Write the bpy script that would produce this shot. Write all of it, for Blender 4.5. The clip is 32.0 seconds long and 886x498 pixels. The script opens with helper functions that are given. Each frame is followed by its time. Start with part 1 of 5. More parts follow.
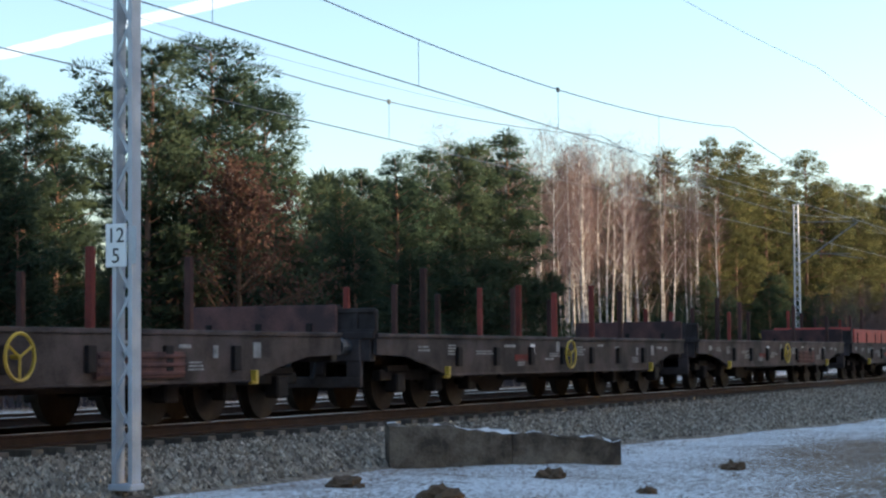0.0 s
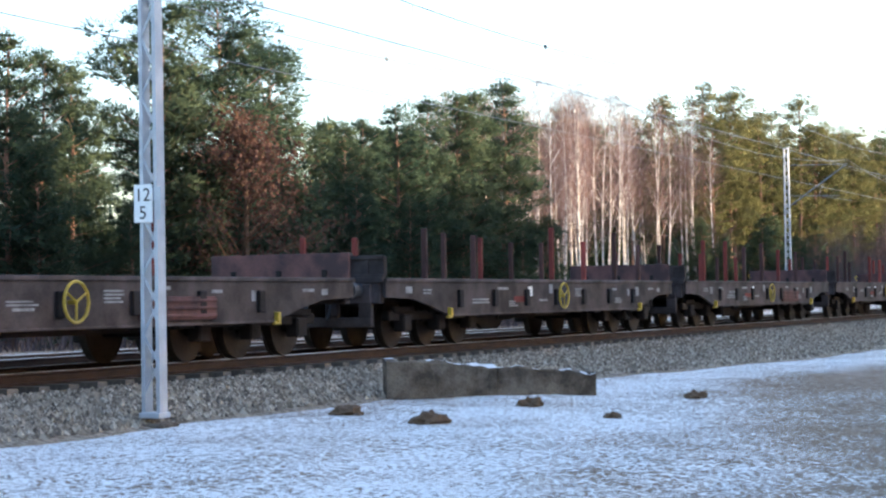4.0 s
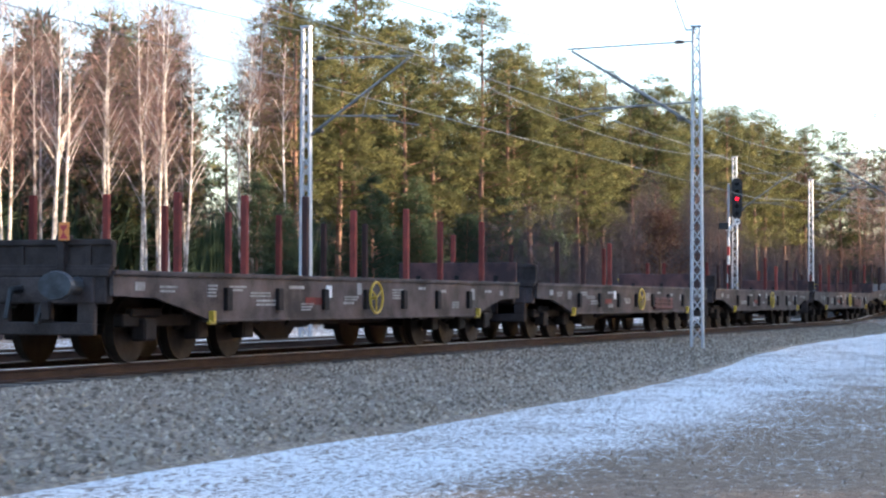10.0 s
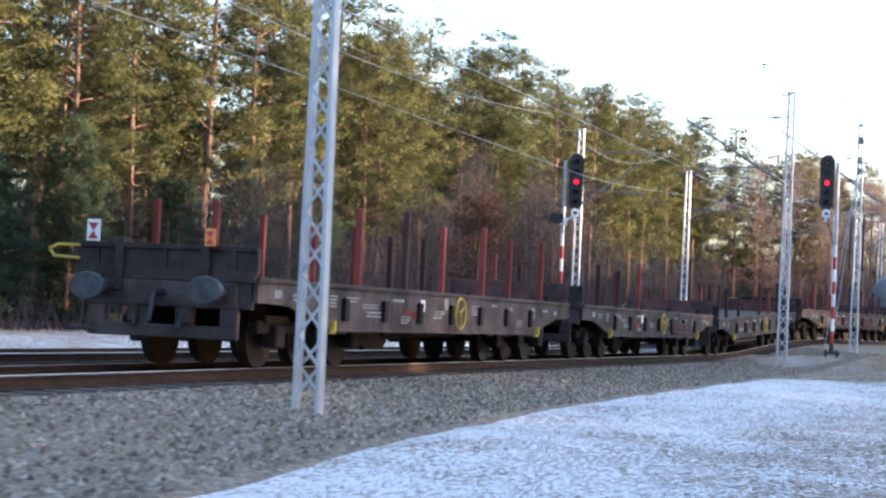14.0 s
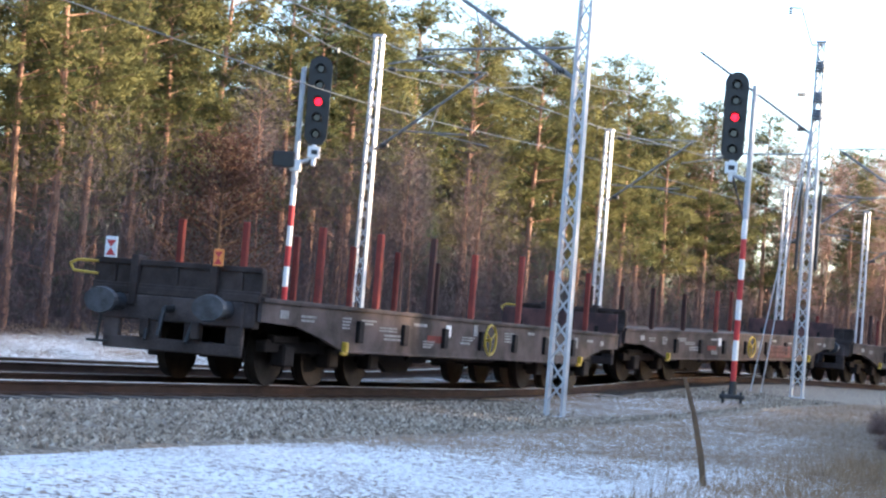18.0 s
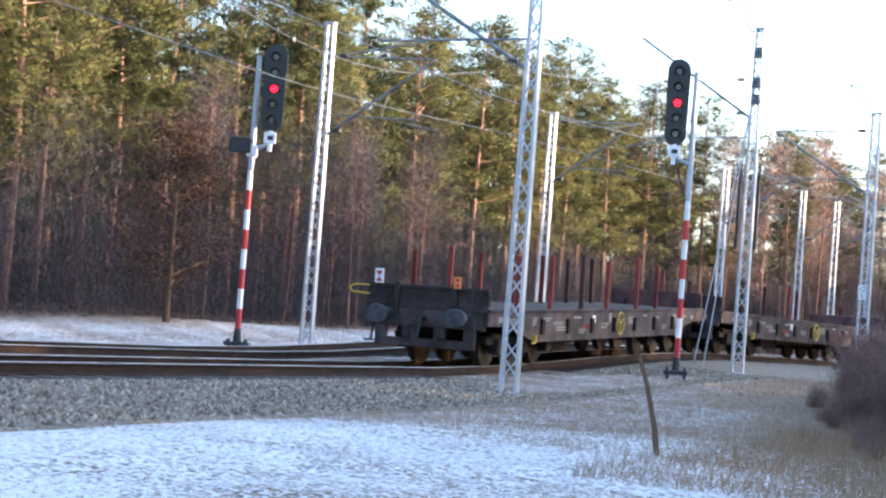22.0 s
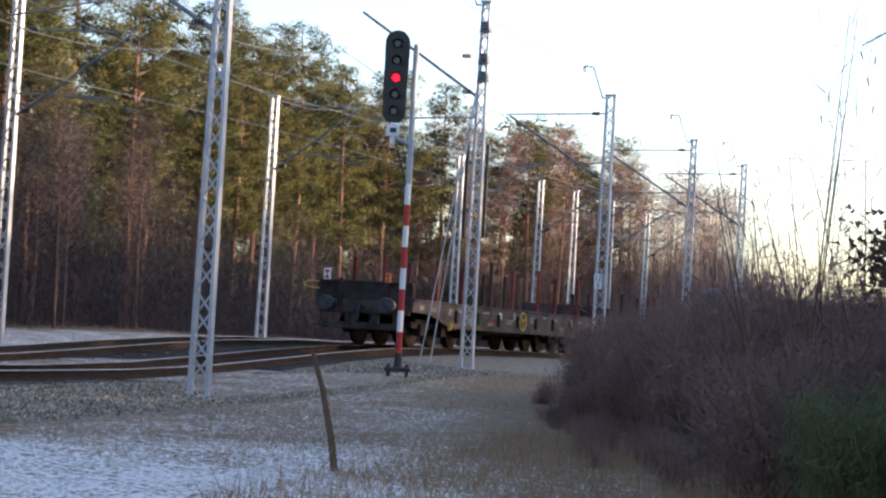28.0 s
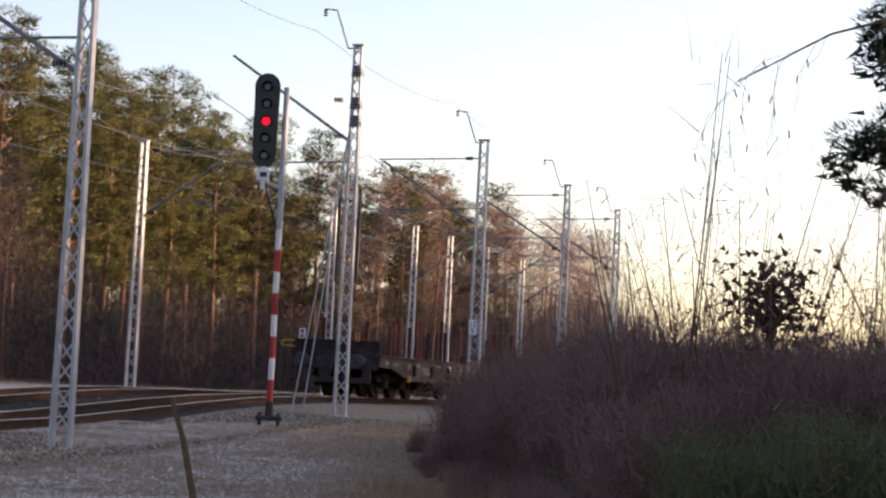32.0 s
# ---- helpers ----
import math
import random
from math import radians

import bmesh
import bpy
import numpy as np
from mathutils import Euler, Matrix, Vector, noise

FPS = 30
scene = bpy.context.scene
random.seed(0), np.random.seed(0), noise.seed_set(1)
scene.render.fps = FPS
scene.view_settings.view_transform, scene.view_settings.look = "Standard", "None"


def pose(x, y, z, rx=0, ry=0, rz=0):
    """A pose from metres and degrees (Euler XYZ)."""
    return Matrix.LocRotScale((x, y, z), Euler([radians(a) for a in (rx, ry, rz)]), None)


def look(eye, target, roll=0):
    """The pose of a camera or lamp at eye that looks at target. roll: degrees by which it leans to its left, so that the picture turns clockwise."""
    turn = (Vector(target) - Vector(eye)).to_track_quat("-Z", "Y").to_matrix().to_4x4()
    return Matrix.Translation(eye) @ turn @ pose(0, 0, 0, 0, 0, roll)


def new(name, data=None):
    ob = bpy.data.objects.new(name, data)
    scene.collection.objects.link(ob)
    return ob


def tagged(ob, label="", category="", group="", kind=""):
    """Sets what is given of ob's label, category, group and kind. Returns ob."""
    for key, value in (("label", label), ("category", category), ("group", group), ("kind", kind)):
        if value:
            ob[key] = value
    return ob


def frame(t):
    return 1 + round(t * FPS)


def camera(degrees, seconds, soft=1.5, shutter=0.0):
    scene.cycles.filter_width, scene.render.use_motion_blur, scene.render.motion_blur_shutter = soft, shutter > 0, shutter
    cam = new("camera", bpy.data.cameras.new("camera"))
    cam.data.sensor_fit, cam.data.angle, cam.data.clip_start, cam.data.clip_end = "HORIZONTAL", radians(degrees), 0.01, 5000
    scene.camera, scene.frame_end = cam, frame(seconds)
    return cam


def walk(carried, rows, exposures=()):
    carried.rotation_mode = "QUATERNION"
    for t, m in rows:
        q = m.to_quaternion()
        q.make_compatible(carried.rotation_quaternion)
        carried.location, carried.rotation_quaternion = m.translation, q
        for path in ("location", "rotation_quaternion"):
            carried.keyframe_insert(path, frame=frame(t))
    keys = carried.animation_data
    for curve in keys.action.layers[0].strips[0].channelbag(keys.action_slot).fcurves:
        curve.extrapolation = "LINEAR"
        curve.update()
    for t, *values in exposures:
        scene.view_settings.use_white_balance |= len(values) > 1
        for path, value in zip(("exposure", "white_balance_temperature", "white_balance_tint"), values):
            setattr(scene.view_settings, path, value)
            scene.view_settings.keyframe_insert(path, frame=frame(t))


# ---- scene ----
F0_DEGREES = 26.74
cam = camera(F0_DEGREES, 32.0, soft=2.3, shutter=0.1)
PATH = [
    (0.0, 2.42, 0.10, 0.87, 93.34, 0.49, -65.74),
    (0.5, 3.73, 0.86, 0.87, 93.12, 0.55, -65.42),
    (1.0, 3.70, 0.84, 0.87, 93.11, 0.58, -64.70),
    (1.5, 3.54, 0.72, 0.87, 93.03, 0.87, -63.67),
    (2.0, 3.69, 0.82, 0.87, 92.58, 0.64, -64.71),
    (2.5, 0.09, -1.20, 0.87, 92.05, 1.48, -65.57),
    (3.0, 0.03, -1.16, 0.87, 91.59, 0.94, -66.26),
    (3.5, 0.06, -1.14, 0.87, 91.43, 1.34, -66.43),
    (4.0, 0.00, -1.22, 0.87, 91.56, 0.94, -65.58),
    (4.5, -0.00, -1.23, 0.87, 91.53, 0.81, -65.45),
    (6.5, 0.05, -1.20, 0.87, 91.58, 0.92, -65.74),
    (7.0, 2.26, -0.01, 0.87, 92.21, 0.72, -67.62),
    (7.5, 9.93, 2.60, 0.87, 92.69, 0.23, -69.35),
    (8.0, 13.45, 4.14, 0.87, 92.88, -0.30, -71.39),
    (8.5, 13.37, 4.16, 0.87, 92.34, -1.45, -72.93),
    (9.0, 25.00, 0.07, 0.87, 91.85, -0.44, -69.46),
    (9.5, 37.62, 0.29, 0.87, 91.67, -0.26, -69.49),
    (10.0, 47.79, 0.49, 0.87, 91.59, -0.09, -69.07),
    (10.5, 51.15, 0.52, 0.87, 91.47, -0.32, -69.61),
    (11.0, 50.94, 0.50, 0.87, 91.22, -0.56, -69.98),
    (11.5, 51.34, 0.43, 0.87, 91.28, -0.70, -71.42),
    (12.0, 57.86, 0.55, 0.87, 92.21, -1.12, -70.72),
    (12.5, 64.52, 0.77, 0.87, 93.62, -1.71, -68.72),
    (13.0, 67.61, 0.80, 0.87, 93.98, -1.98, -68.89),
    (13.5, 68.60, 1.65, 0.87, 91.49, -1.85, -70.45),
    (14.0, 74.00, 3.10, 0.87, 92.05, -2.65, -71.72),
    (14.5, 84.49, 0.94, 0.87, 92.66, -1.56, -67.73),
    (15.0, 85.77, 0.82, 0.87, 92.70, -2.04, -69.30),
    (15.5, 86.17, 0.69, 0.87, 92.46, -1.55, -71.12),
    (17.5, 102.51, 1.24, 0.87, 92.10, -4.21, -65.13),
    (18.0, 102.81, 1.04, 0.87, 92.81, -4.76, -67.47),
    (18.5, 102.94, 0.99, 0.87, 92.93, -4.40, -68.03),
    (19.0, 107.27, 1.58, 0.87, 93.70, -5.13, -66.01),
    (19.5, 107.10, 1.81, 0.87, 93.29, -4.95, -67.50),
    (20.0, 107.02, 2.03, 0.87, 92.61, -4.33, -68.90),
    (20.5, 107.07, 1.47, 0.87, 93.18, -4.75, -69.09),
    (21.0, 101.57, 0.82, 0.87, 92.26, -4.39, -69.97),
    (21.5, 101.47, 0.82, 0.87, 91.95, -4.08, -69.86),
    (22.0, 101.47, 0.87, 0.87, 92.30, -4.36, -69.37),
    (22.5, 101.51, 0.83, 0.87, 92.54, -4.48, -69.87),
    (23.0, 101.63, 0.71, 0.87, 92.50, -4.11, -71.44),
    (23.5, 101.50, 0.42, 0.87, 92.57, -3.83, -72.35),
    (24.0, 101.40, 0.14, 0.87, 92.58, -3.72, -73.11),
    (24.5, 101.34, -0.10, 0.87, 92.31, -3.65, -73.41),
    (25.0, 101.35, -0.32, 0.87, 92.12, -3.18, -73.30),
    (25.5, 101.31, -0.07, 0.87, 92.35, -3.27, -74.18),
    (26.0, 101.34, 0.15, 0.87, 92.47, -3.34, -75.32),
    (26.5, 101.35, 0.40, 0.87, 93.24, -3.81, -76.48),
    (28.5, 105.89, 1.14, 0.87, 92.69, -3.23, -77.04),
    (29.0, 105.91, 1.14, 0.87, 92.90, -3.35, -77.13),
    (29.5, 105.87, 1.14, 0.87, 92.85, -3.06, -77.99),
    (30.0, 105.90, 1.08, 0.87, 92.99, -2.87, -79.91),
    (30.5, 106.00, 1.10, 0.87, 92.99, -2.82, -80.35),
    (31.0, 106.26, 1.15, 0.87, 92.93, -2.75, -80.01),
    (31.5, 106.11, 1.14, 0.87, 93.43, -2.75, -80.07),
    (32.0, 105.72, 1.11, 0.87, 94.40, -2.79, -80.76),
]
EXPOSURES = [(0.0, 1.35, 6200, 10), (1.0, 1.55, 6250, 12), (1.6, 1.85, 6250, 13), (2.0, 2.1, 6150, 13), (4.0, 2.3, 6150, 14), (7.0, 2.25, 6200, 15), (8.0, 2.1, 6300, 16),
             (9.0, 2.2, 6150, 16), (11.0, 2.38, 6100, 15), (13.0, 2.33, 6150, 17), (15.0, 2.46, 6100, 16), (18.0, 2.6, 6100, 15), (20.0, 2.78, 6050, 15), (23.0, 2.52, 6050, 15),
             (26.0, 2.08, 6150, 16), (29.0, 1.63, 6550, 20), (30.0, 1.68, 6650, 21), (32.0, 1.3, 7600, 29)]
walk(cam, [(t, pose(x, y, z, rx, ry, rz)) for t, x, y, z, rx, ry, rz in PATH], EXPOSURES)

# ---- world and sun ----
SUN_AZ, SUN_EL = radians(-60), radians(12)      # the sun stands low over the camera's side of the line, ahead
sun_way = Vector((math.cos(SUN_EL) * math.cos(SUN_AZ), math.cos(SUN_EL) * math.sin(SUN_AZ), math.sin(SUN_EL)))
world = bpy.data.worlds.new("sky")
scene.world = world
world.use_nodes = True
wn = world.node_tree
sky = wn.nodes.new("ShaderNodeTexSky")
sky.sky_type, sky.sun_disc = "NISHITA", False
sky.sun_elevation, sky.sun_rotation = SUN_EL, math.pi / 2 - SUN_AZ
sky.dust_density, sky.ozone_density, sky.air_density = 1.3, 1.7, 1.0
wn.nodes["Background"].inputs["Strength"].default_value = 0.15
wn.links.new(sky.outputs["Color"], wn.nodes["Background"].inputs["Color"])
sun = new("sun", bpy.data.lights.new("sun", "SUN"))
sun.data.energy, sun.data.angle, sun.data.color = 5.0, radians(0.6), (1.0, 0.75, 0.47)
sun.matrix_world = look(sun_way * 50, (0, 0, 0))


# ---- materials ----
def material(name, colour, rough=0.7, metal=0.0, dark=None, scale=6.0, grain=60.0, bump=0.3, amount=0.6, per_object=0.0, stretch=(1, 1, 1), lit=0.0):
    """A surface with large stains and a fine grain; dark is the colour of the stains."""
    m = bpy.data.materials.new(name)
    m.use_nodes = True
    n, l = m.node_tree.nodes, m.node_tree.links
    b = n["Principled BSDF"]
    b.inputs["Roughness"].default_value, b.inputs["Metallic"].default_value = rough, metal
    b.inputs["Specular IOR Level"].default_value = 0.5 if rough < 0.65 else 0.15
    tc, mp = n.new("ShaderNodeTexCoord"), n.new("ShaderNodeMapping")
    mp.inputs["Scale"].default_value = stretch
    l.new(tc.outputs["Object"], mp.inputs["Vector"])
    big, fine = n.new("ShaderNodeTexNoise"), n.new("ShaderNodeTexNoise")
    big.inputs["Scale"].default_value, big.inputs["Detail"].default_value = scale, 6
    fine.inputs["Scale"].default_value, fine.inputs["Detail"].default_value = grain, 3
    for tex in (big, fine):
        l.new(mp.outputs["Vector"], tex.inputs["Vector"])
    ramp = n.new("ShaderNodeValToRGB")
    ramp.color_ramp.elements[0].position, ramp.color_ramp.elements[1].position = 0.36, 0.66
    dark = dark or tuple(c * 0.5 for c in colour)
    ramp.color_ramp.elements[0].color, ramp.color_ramp.elements[1].color = (*dark, 1), (*colour, 1)
    mix = n.new("ShaderNodeMix")
    mix.data_type = "FLOAT"
    mix.inputs["Factor"].default_value = 1 - amount
    l.new(big.outputs["Fac"], mix.inputs["A"])
    mix.inputs["B"].default_value = 0.6
    add = n.new("ShaderNodeMath")
    add.operation = "MULTIPLY_ADD"
    l.new(fine.outputs["Fac"], add.inputs[0])
    add.inputs[1].default_value = 0.25
    l.new(mix.outputs["Result"], add.inputs[2])
    off = n.new("ShaderNodeMath")
    off.operation = "SUBTRACT"
    l.new(add.outputs[0], off.inputs[0])
    off.inputs[1].default_value = 0.125
    l.new(off.outputs[0], ramp.inputs["Fac"])
    colour_out = ramp.outputs["Color"]
    if per_object:
        info, hsv = n.new("ShaderNodeObjectInfo"), n.new("ShaderNodeHueSaturation")
        mr = n.new("ShaderNodeMapRange")
        mr.inputs["To Min"].default_value, mr.inputs["To Max"].default_value = 1 - per_object, 1 + per_object
        l.new(info.outputs["Random"], mr.inputs["Value"])
        l.new(mr.outputs["Result"], hsv.inputs["Value"])
        l.new(colour_out, hsv.inputs["Color"])
        colour_out = hsv.outputs["Color"]
    l.new(colour_out, b.inputs["Base Color"])
    bp = n.new("ShaderNodeBump")
    bp.inputs["Strength"].default_value, bp.inputs["Distance"].default_value = bump, 0.02
    l.new(fine.outputs["Fac"], bp.inputs["Height"])
    l.new(bp.outputs["Normal"], b.inputs["Normal"])
    if lit:
        b.inputs["Emission Color"].default_value, b.inputs["Emission Strength"].default_value = (*colour, 1), lit
    return m


def leaf_material(name, colour, other, translucent=0.35):
    """Foliage: two tones that vary from clump to clump and tree to tree, with some light passing through."""
    m = bpy.data.materials.new(name)
    m.use_nodes = True
    n, l = m.node_tree.nodes, m.node_tree.links
    b = n["Principled BSDF"]
    b.inputs["Roughness"].default_value = 0.9
    b.inputs["Specular IOR Level"].default_value = 0.15
    geo, info = n.new("ShaderNodeNewGeometry"), n.new("ShaderNodeObjectInfo")
    tc, tex = n.new("ShaderNodeTexCoord"), n.new("ShaderNodeTexNoise")
    tex.inputs["Scale"].default_value, tex.inputs["Detail"].default_value = 0.9, 3
    l.new(tc.outputs["Object"], tex.inputs["Vector"])
    add, half = n.new("ShaderNodeMath"), n.new("ShaderNodeMath")
    add.operation, half.operation = "ADD", "MULTIPLY_ADD"
    l.new(geo.outputs["Random Per Island"], add.inputs[0])
    l.new(info.outputs["Random"], add.inputs[1])
    l.new(add.outputs[0], half.inputs[0])
    half.inputs[1].default_value = 0.3
    l.new(tex.outputs["Fac"], half.inputs[2])
    ramp = n.new("ShaderNodeValToRGB")
    ramp.color_ramp.elements[0].position, ramp.color_ramp.elements[1].position = 0.5, 1.1
    ramp.color_ramp.elements[0].color, ramp.color_ramp.elements[1].color = (*colour, 1), (*other, 1)
    l.new(half.outputs[0], ramp.inputs["Fac"])
    l.new(ramp.outputs["Color"], b.inputs["Base Color"])
    tr, sh = n.new("ShaderNodeBsdfTranslucent"), n.new("ShaderNodeMixShader")
    l.new(ramp.outputs["Color"], tr.inputs["Color"])
    sh.inputs["Fac"].default_value = translucent
    l.new(b.outputs["BSDF"], sh.inputs[1])
    l.new(tr.outputs["BSDF"], sh.inputs[2])
    l.new(sh.outputs["Shader"], n["Material Output"].inputs["Surface"])
    return m


def ground_material():
    """Frosty meadow: snow cover with holes, brown winter grass where it thins out."""
    m = bpy.data.materials.new("snowy_meadow")
    m.use_nodes = True
    n, l = m.node_tree.nodes, m.node_tree.links
    b = n["Principled BSDF"]
    b.inputs["Roughness"].default_value = 0.85
    tc = n.new("ShaderNodeTexCoord")

    def tex(scale, detail=6.0, rough=0.6):
        t = n.new("ShaderNodeTexNoise")
        t.inputs["Scale"].default_value, t.inputs["Detail"].default_value, t.inputs["Roughness"].default_value = scale, detail, rough
        l.new(tc.outputs["Object"], t.inputs["Vector"])
        return t

    def ramp(value, stops):
        r = n.new("ShaderNodeValToRGB")
        r.color_ramp.elements[0].position, r.color_ramp.elements[0].color = stops[0][0], (*stops[0][1], 1)
        r.color_ramp.elements[1].position, r.color_ramp.elements[1].color = stops[-1][0], (*stops[-1][1], 1)
        for p, c in stops[1:-1]:
            r.color_ramp.elements.new(p).color = (*c, 1)
        l.new(value, r.inputs["Fac"])
        return r

    patches, tufts, fine = tex(0.5, 5), tex(6.0, 7, 0.75), tex(17.0, 2.5, 0.7)
    cover = n.new("ShaderNodeAttribute")
    cover.attribute_name = "snow"
    grass = ramp(tufts.outputs["Fac"], [(0.3, (0.12, 0.072, 0.042)), (0.5, (0.26, 0.17, 0.105)), (0.7, (0.42, 0.29, 0.185))])
    snow = ramp(fine.outputs["Fac"], [(0.3, (0.82, 0.81, 0.79)), (0.6, (0.94, 0.93, 0.91))])
    s1, s2, s3 = n.new("ShaderNodeMath"), n.new("ShaderNodeMath"), n.new("ShaderNodeMath")
    s1.operation, s2.operation, s3.operation = "MULTIPLY_ADD", "MULTIPLY_ADD", "MULTIPLY_ADD"
    l.new(tufts.outputs["Fac"], s1.inputs[0]); s1.inputs[1].default_value = 1.1; l.new(cover.outputs["Fac"], s1.inputs[2])
    l.new(fine.outputs["Fac"], s2.inputs[0]); s2.inputs[1].default_value = 3.0; l.new(s1.outputs[0], s2.inputs[2])
    l.new(patches.outputs["Fac"], s3.inputs[0]); s3.inputs[1].default_value = 0.95; l.new(s2.outputs[0], s3.inputs[2])
    fac = n.new("ShaderNodeMapRange")
    fac.inputs["From Min"].default_value, fac.inputs["From Max"].default_value = 2.93, 3.1
    l.new(s3.outputs[0], fac.inputs["Value"])
    mix = n.new("ShaderNodeMix")
    mix.data_type = "RGBA"
    l.new(fac.outputs["Result"], mix.inputs["Factor"])
    l.new(grass.outputs["Color"], mix.inputs["A"])
    l.new(snow.outputs["Color"], mix.inputs["B"])
    l.new(mix.outputs["Result"], b.inputs["Base Color"])
    bp = n.new("ShaderNodeBump")
    bp.inputs["Strength"].default_value, bp.inputs["Distance"].default_value = 0.8, 0.05
    l.new(s2.outputs[0], bp.inputs["Height"])
    l.new(bp.outputs["Normal"], b.inputs["Normal"])
    return m


M_GROUND = ground_material()
M_BALLAST = material("ballast", (0.38, 0.31, 0.235), 0.9, dark=(0.13, 0.1, 0.076), scale=14, grain=38, bump=1.0, amount=0.9)
# Bed darkened in colour: seen lower, the rails would hide its stone.
M_BED = material("dark_track_bed", (0.05, 0.04, 0.034), 0.9, dark=(0.022, 0.018, 0.016), scale=7, grain=26, bump=1.0, amount=0.9)


def stone_material():
    """Crushed rock: every stone with a tone of its own, from dark basalt to pale granite."""
    m = bpy.data.materials.new("stones")
    m.use_nodes = True
    n, l = m.node_tree.nodes, m.node_tree.links
    b = n["Principled BSDF"]
    b.inputs["Roughness"].default_value = 0.9
    geo, ramp = n.new("ShaderNodeNewGeometry"), n.new("ShaderNodeValToRGB")
    tc, tex, mix = n.new("ShaderNodeTexCoord"), n.new("ShaderNodeTexNoise"), n.new("ShaderNodeMix")
    tex.inputs["Scale"].default_value, tex.inputs["Detail"].default_value = 60, 3
    l.new(tc.outputs["Object"], tex.inputs["Vector"])
    ramp.color_ramp.elements[0].color, ramp.color_ramp.elements[1].color = (0.12, 0.09, 0.066, 1), (0.7, 0.6, 0.48, 1)
    ramp.color_ramp.elements.new(0.45).color = (0.33, 0.262, 0.195, 1)
    ramp.color_ramp.elements.new(0.8).color = (0.48, 0.395, 0.3, 1)
    l.new(geo.outputs["Random Per Island"], ramp.inputs["Fac"])
    mix.data_type, mix.blend_type = "RGBA", "MULTIPLY"
    mix.inputs["Factor"].default_value = 0.5
    l.new(ramp.outputs["Color"], mix.inputs["A"])
    l.new(tex.outputs["Fac"], mix.inputs["B"])
    l.new(mix.outputs["Result"], b.inputs["Base Color"])
    return m


M_STONE = stone_material()
M_RAIL = material("rusty_rail", (0.06, 0.034, 0.024), 0.8, 0.1, dark=(0.028, 0.018, 0.014), scale=3, grain=40)
M_RAILTOP = material("worn_railhead", (0.5, 0.48, 0.46), 0.3, 0.9, scale=2, grain=40, bump=0.1)
M_SLEEPER = material("concrete_sleeper", (0.19, 0.16, 0.135), 0.85, dark=(0.07, 0.058, 0.05), scale=4, grain=40, per_object=0.15)
M_CONCRETE = material("old_concrete", (0.2, 0.16, 0.122), 0.95, dark=(0.07, 0.054, 0.041), scale=3.5, grain=24, bump=1.0, amount=0.95)
M_STEEL = material("painted_mast", (0.5, 0.52, 0.55), 0.5, 0.1, dark=(0.33, 0.345, 0.37), scale=3, grain=50, bump=0.1)
M_DARKSTEEL = material("dark_steel", (0.05, 0.05, 0.052), 0.55, 0.4, scale=5, grain=40)
M_WIRE = material("wire", (0.09, 0.1, 0.1), 0.5, 0.6, scale=5, grain=20, bump=0)
M_SILL = material("grimy_wagon_paint", (0.108, 0.083, 0.079), 0.7, 0.0, dark=(0.034, 0.026, 0.024), scale=1.8, grain=35, bump=0.2, amount=0.9, per_object=0.25)
M_GEAR = material("black_running_gear", (0.028, 0.022, 0.021), 0.75, 0.1, dark=(0.012, 0.01, 0.01), scale=4, grain=40)
M_FLAP = material("slate_end_steel", (0.062, 0.047, 0.044), 0.7, 0.0, dark=(0.027, 0.02, 0.018), scale=3, grain=35, amount=0.9)
M_BUFFER = material("grey_buffer_steel", (0.075, 0.08, 0.09), 0.55, 0.2, dark=(0.03, 0.03, 0.034), scale=5, grain=30, amount=0.9)
M_ARM = material("grey_bracket_tube", (0.2, 0.21, 0.22), 0.5, 0.3, scale=5, grain=30, bump=0.05)
M_TYRE = material("wheel_tread", (0.045, 0.034, 0.028), 0.7, 0.2, dark=(0.018, 0.014, 0.012), scale=5, grain=40)
M_DARKRUST = material("dark_brown_post", (0.075, 0.036, 0.032), 0.8, 0.0, dark=(0.035, 0.02, 0.018), scale=3, grain=30, per_object=0.3)
M_RUST = material("rusty_red_post", (0.24, 0.048, 0.038), 0.75, 0.0, dark=(0.09, 0.028, 0.024), scale=3, grain=30, per_object=0.35)
M_BOARD = material("rusty_board", (0.15, 0.07, 0.062), 0.8, dark=(0.055, 0.034, 0.034), scale=2.2, grain=30, amount=0.95, per_object=0.2)
M_DECK = material("wagon_planks", (0.1, 0.075, 0.06), 0.85, dark=(0.05, 0.038, 0.032), scale=3, grain=30)
M_YELLOW = material("yellow_paint", (0.62, 0.42, 0.04), 0.55, dark=(0.35, 0.24, 0.04), scale=9, grain=40)
M_WHITE = material("white_paint", (0.84, 0.84, 0.83), 0.5, dark=(0.7, 0.7, 0.7), scale=4, grain=40, bump=0.05)
M_STENCIL = material("worn_white_stencil", (0.36, 0.36, 0.36), 0.7, dark=(0.12, 0.12, 0.12), scale=9, grain=30, bump=0.05)
M_RED = material("red_paint", (0.55, 0.035, 0.04), 0.45, dark=(0.38, 0.03, 0.035), scale=4, grain=40, bump=0.05)
M_ORANGE = material("orange_reflector", (0.85, 0.28, 0.06), 0.4, dark=(0.7, 0.2, 0.05), scale=4, grain=40, bump=0.05)
M_BLACK = material("black_enamel", (0.012, 0.012, 0.014), 0.45, scale=4, grain=40, bump=0.05)
M_GLASS = material("dark_lens", (0.03, 0.03, 0.032), 0.1, scale=4, grain=40, bump=0)
M_REDLAMP = material("red_lamp", (1.0, 0.004, 0.016), 0.3, scale=4, grain=10, bump=0, lit=1.1)
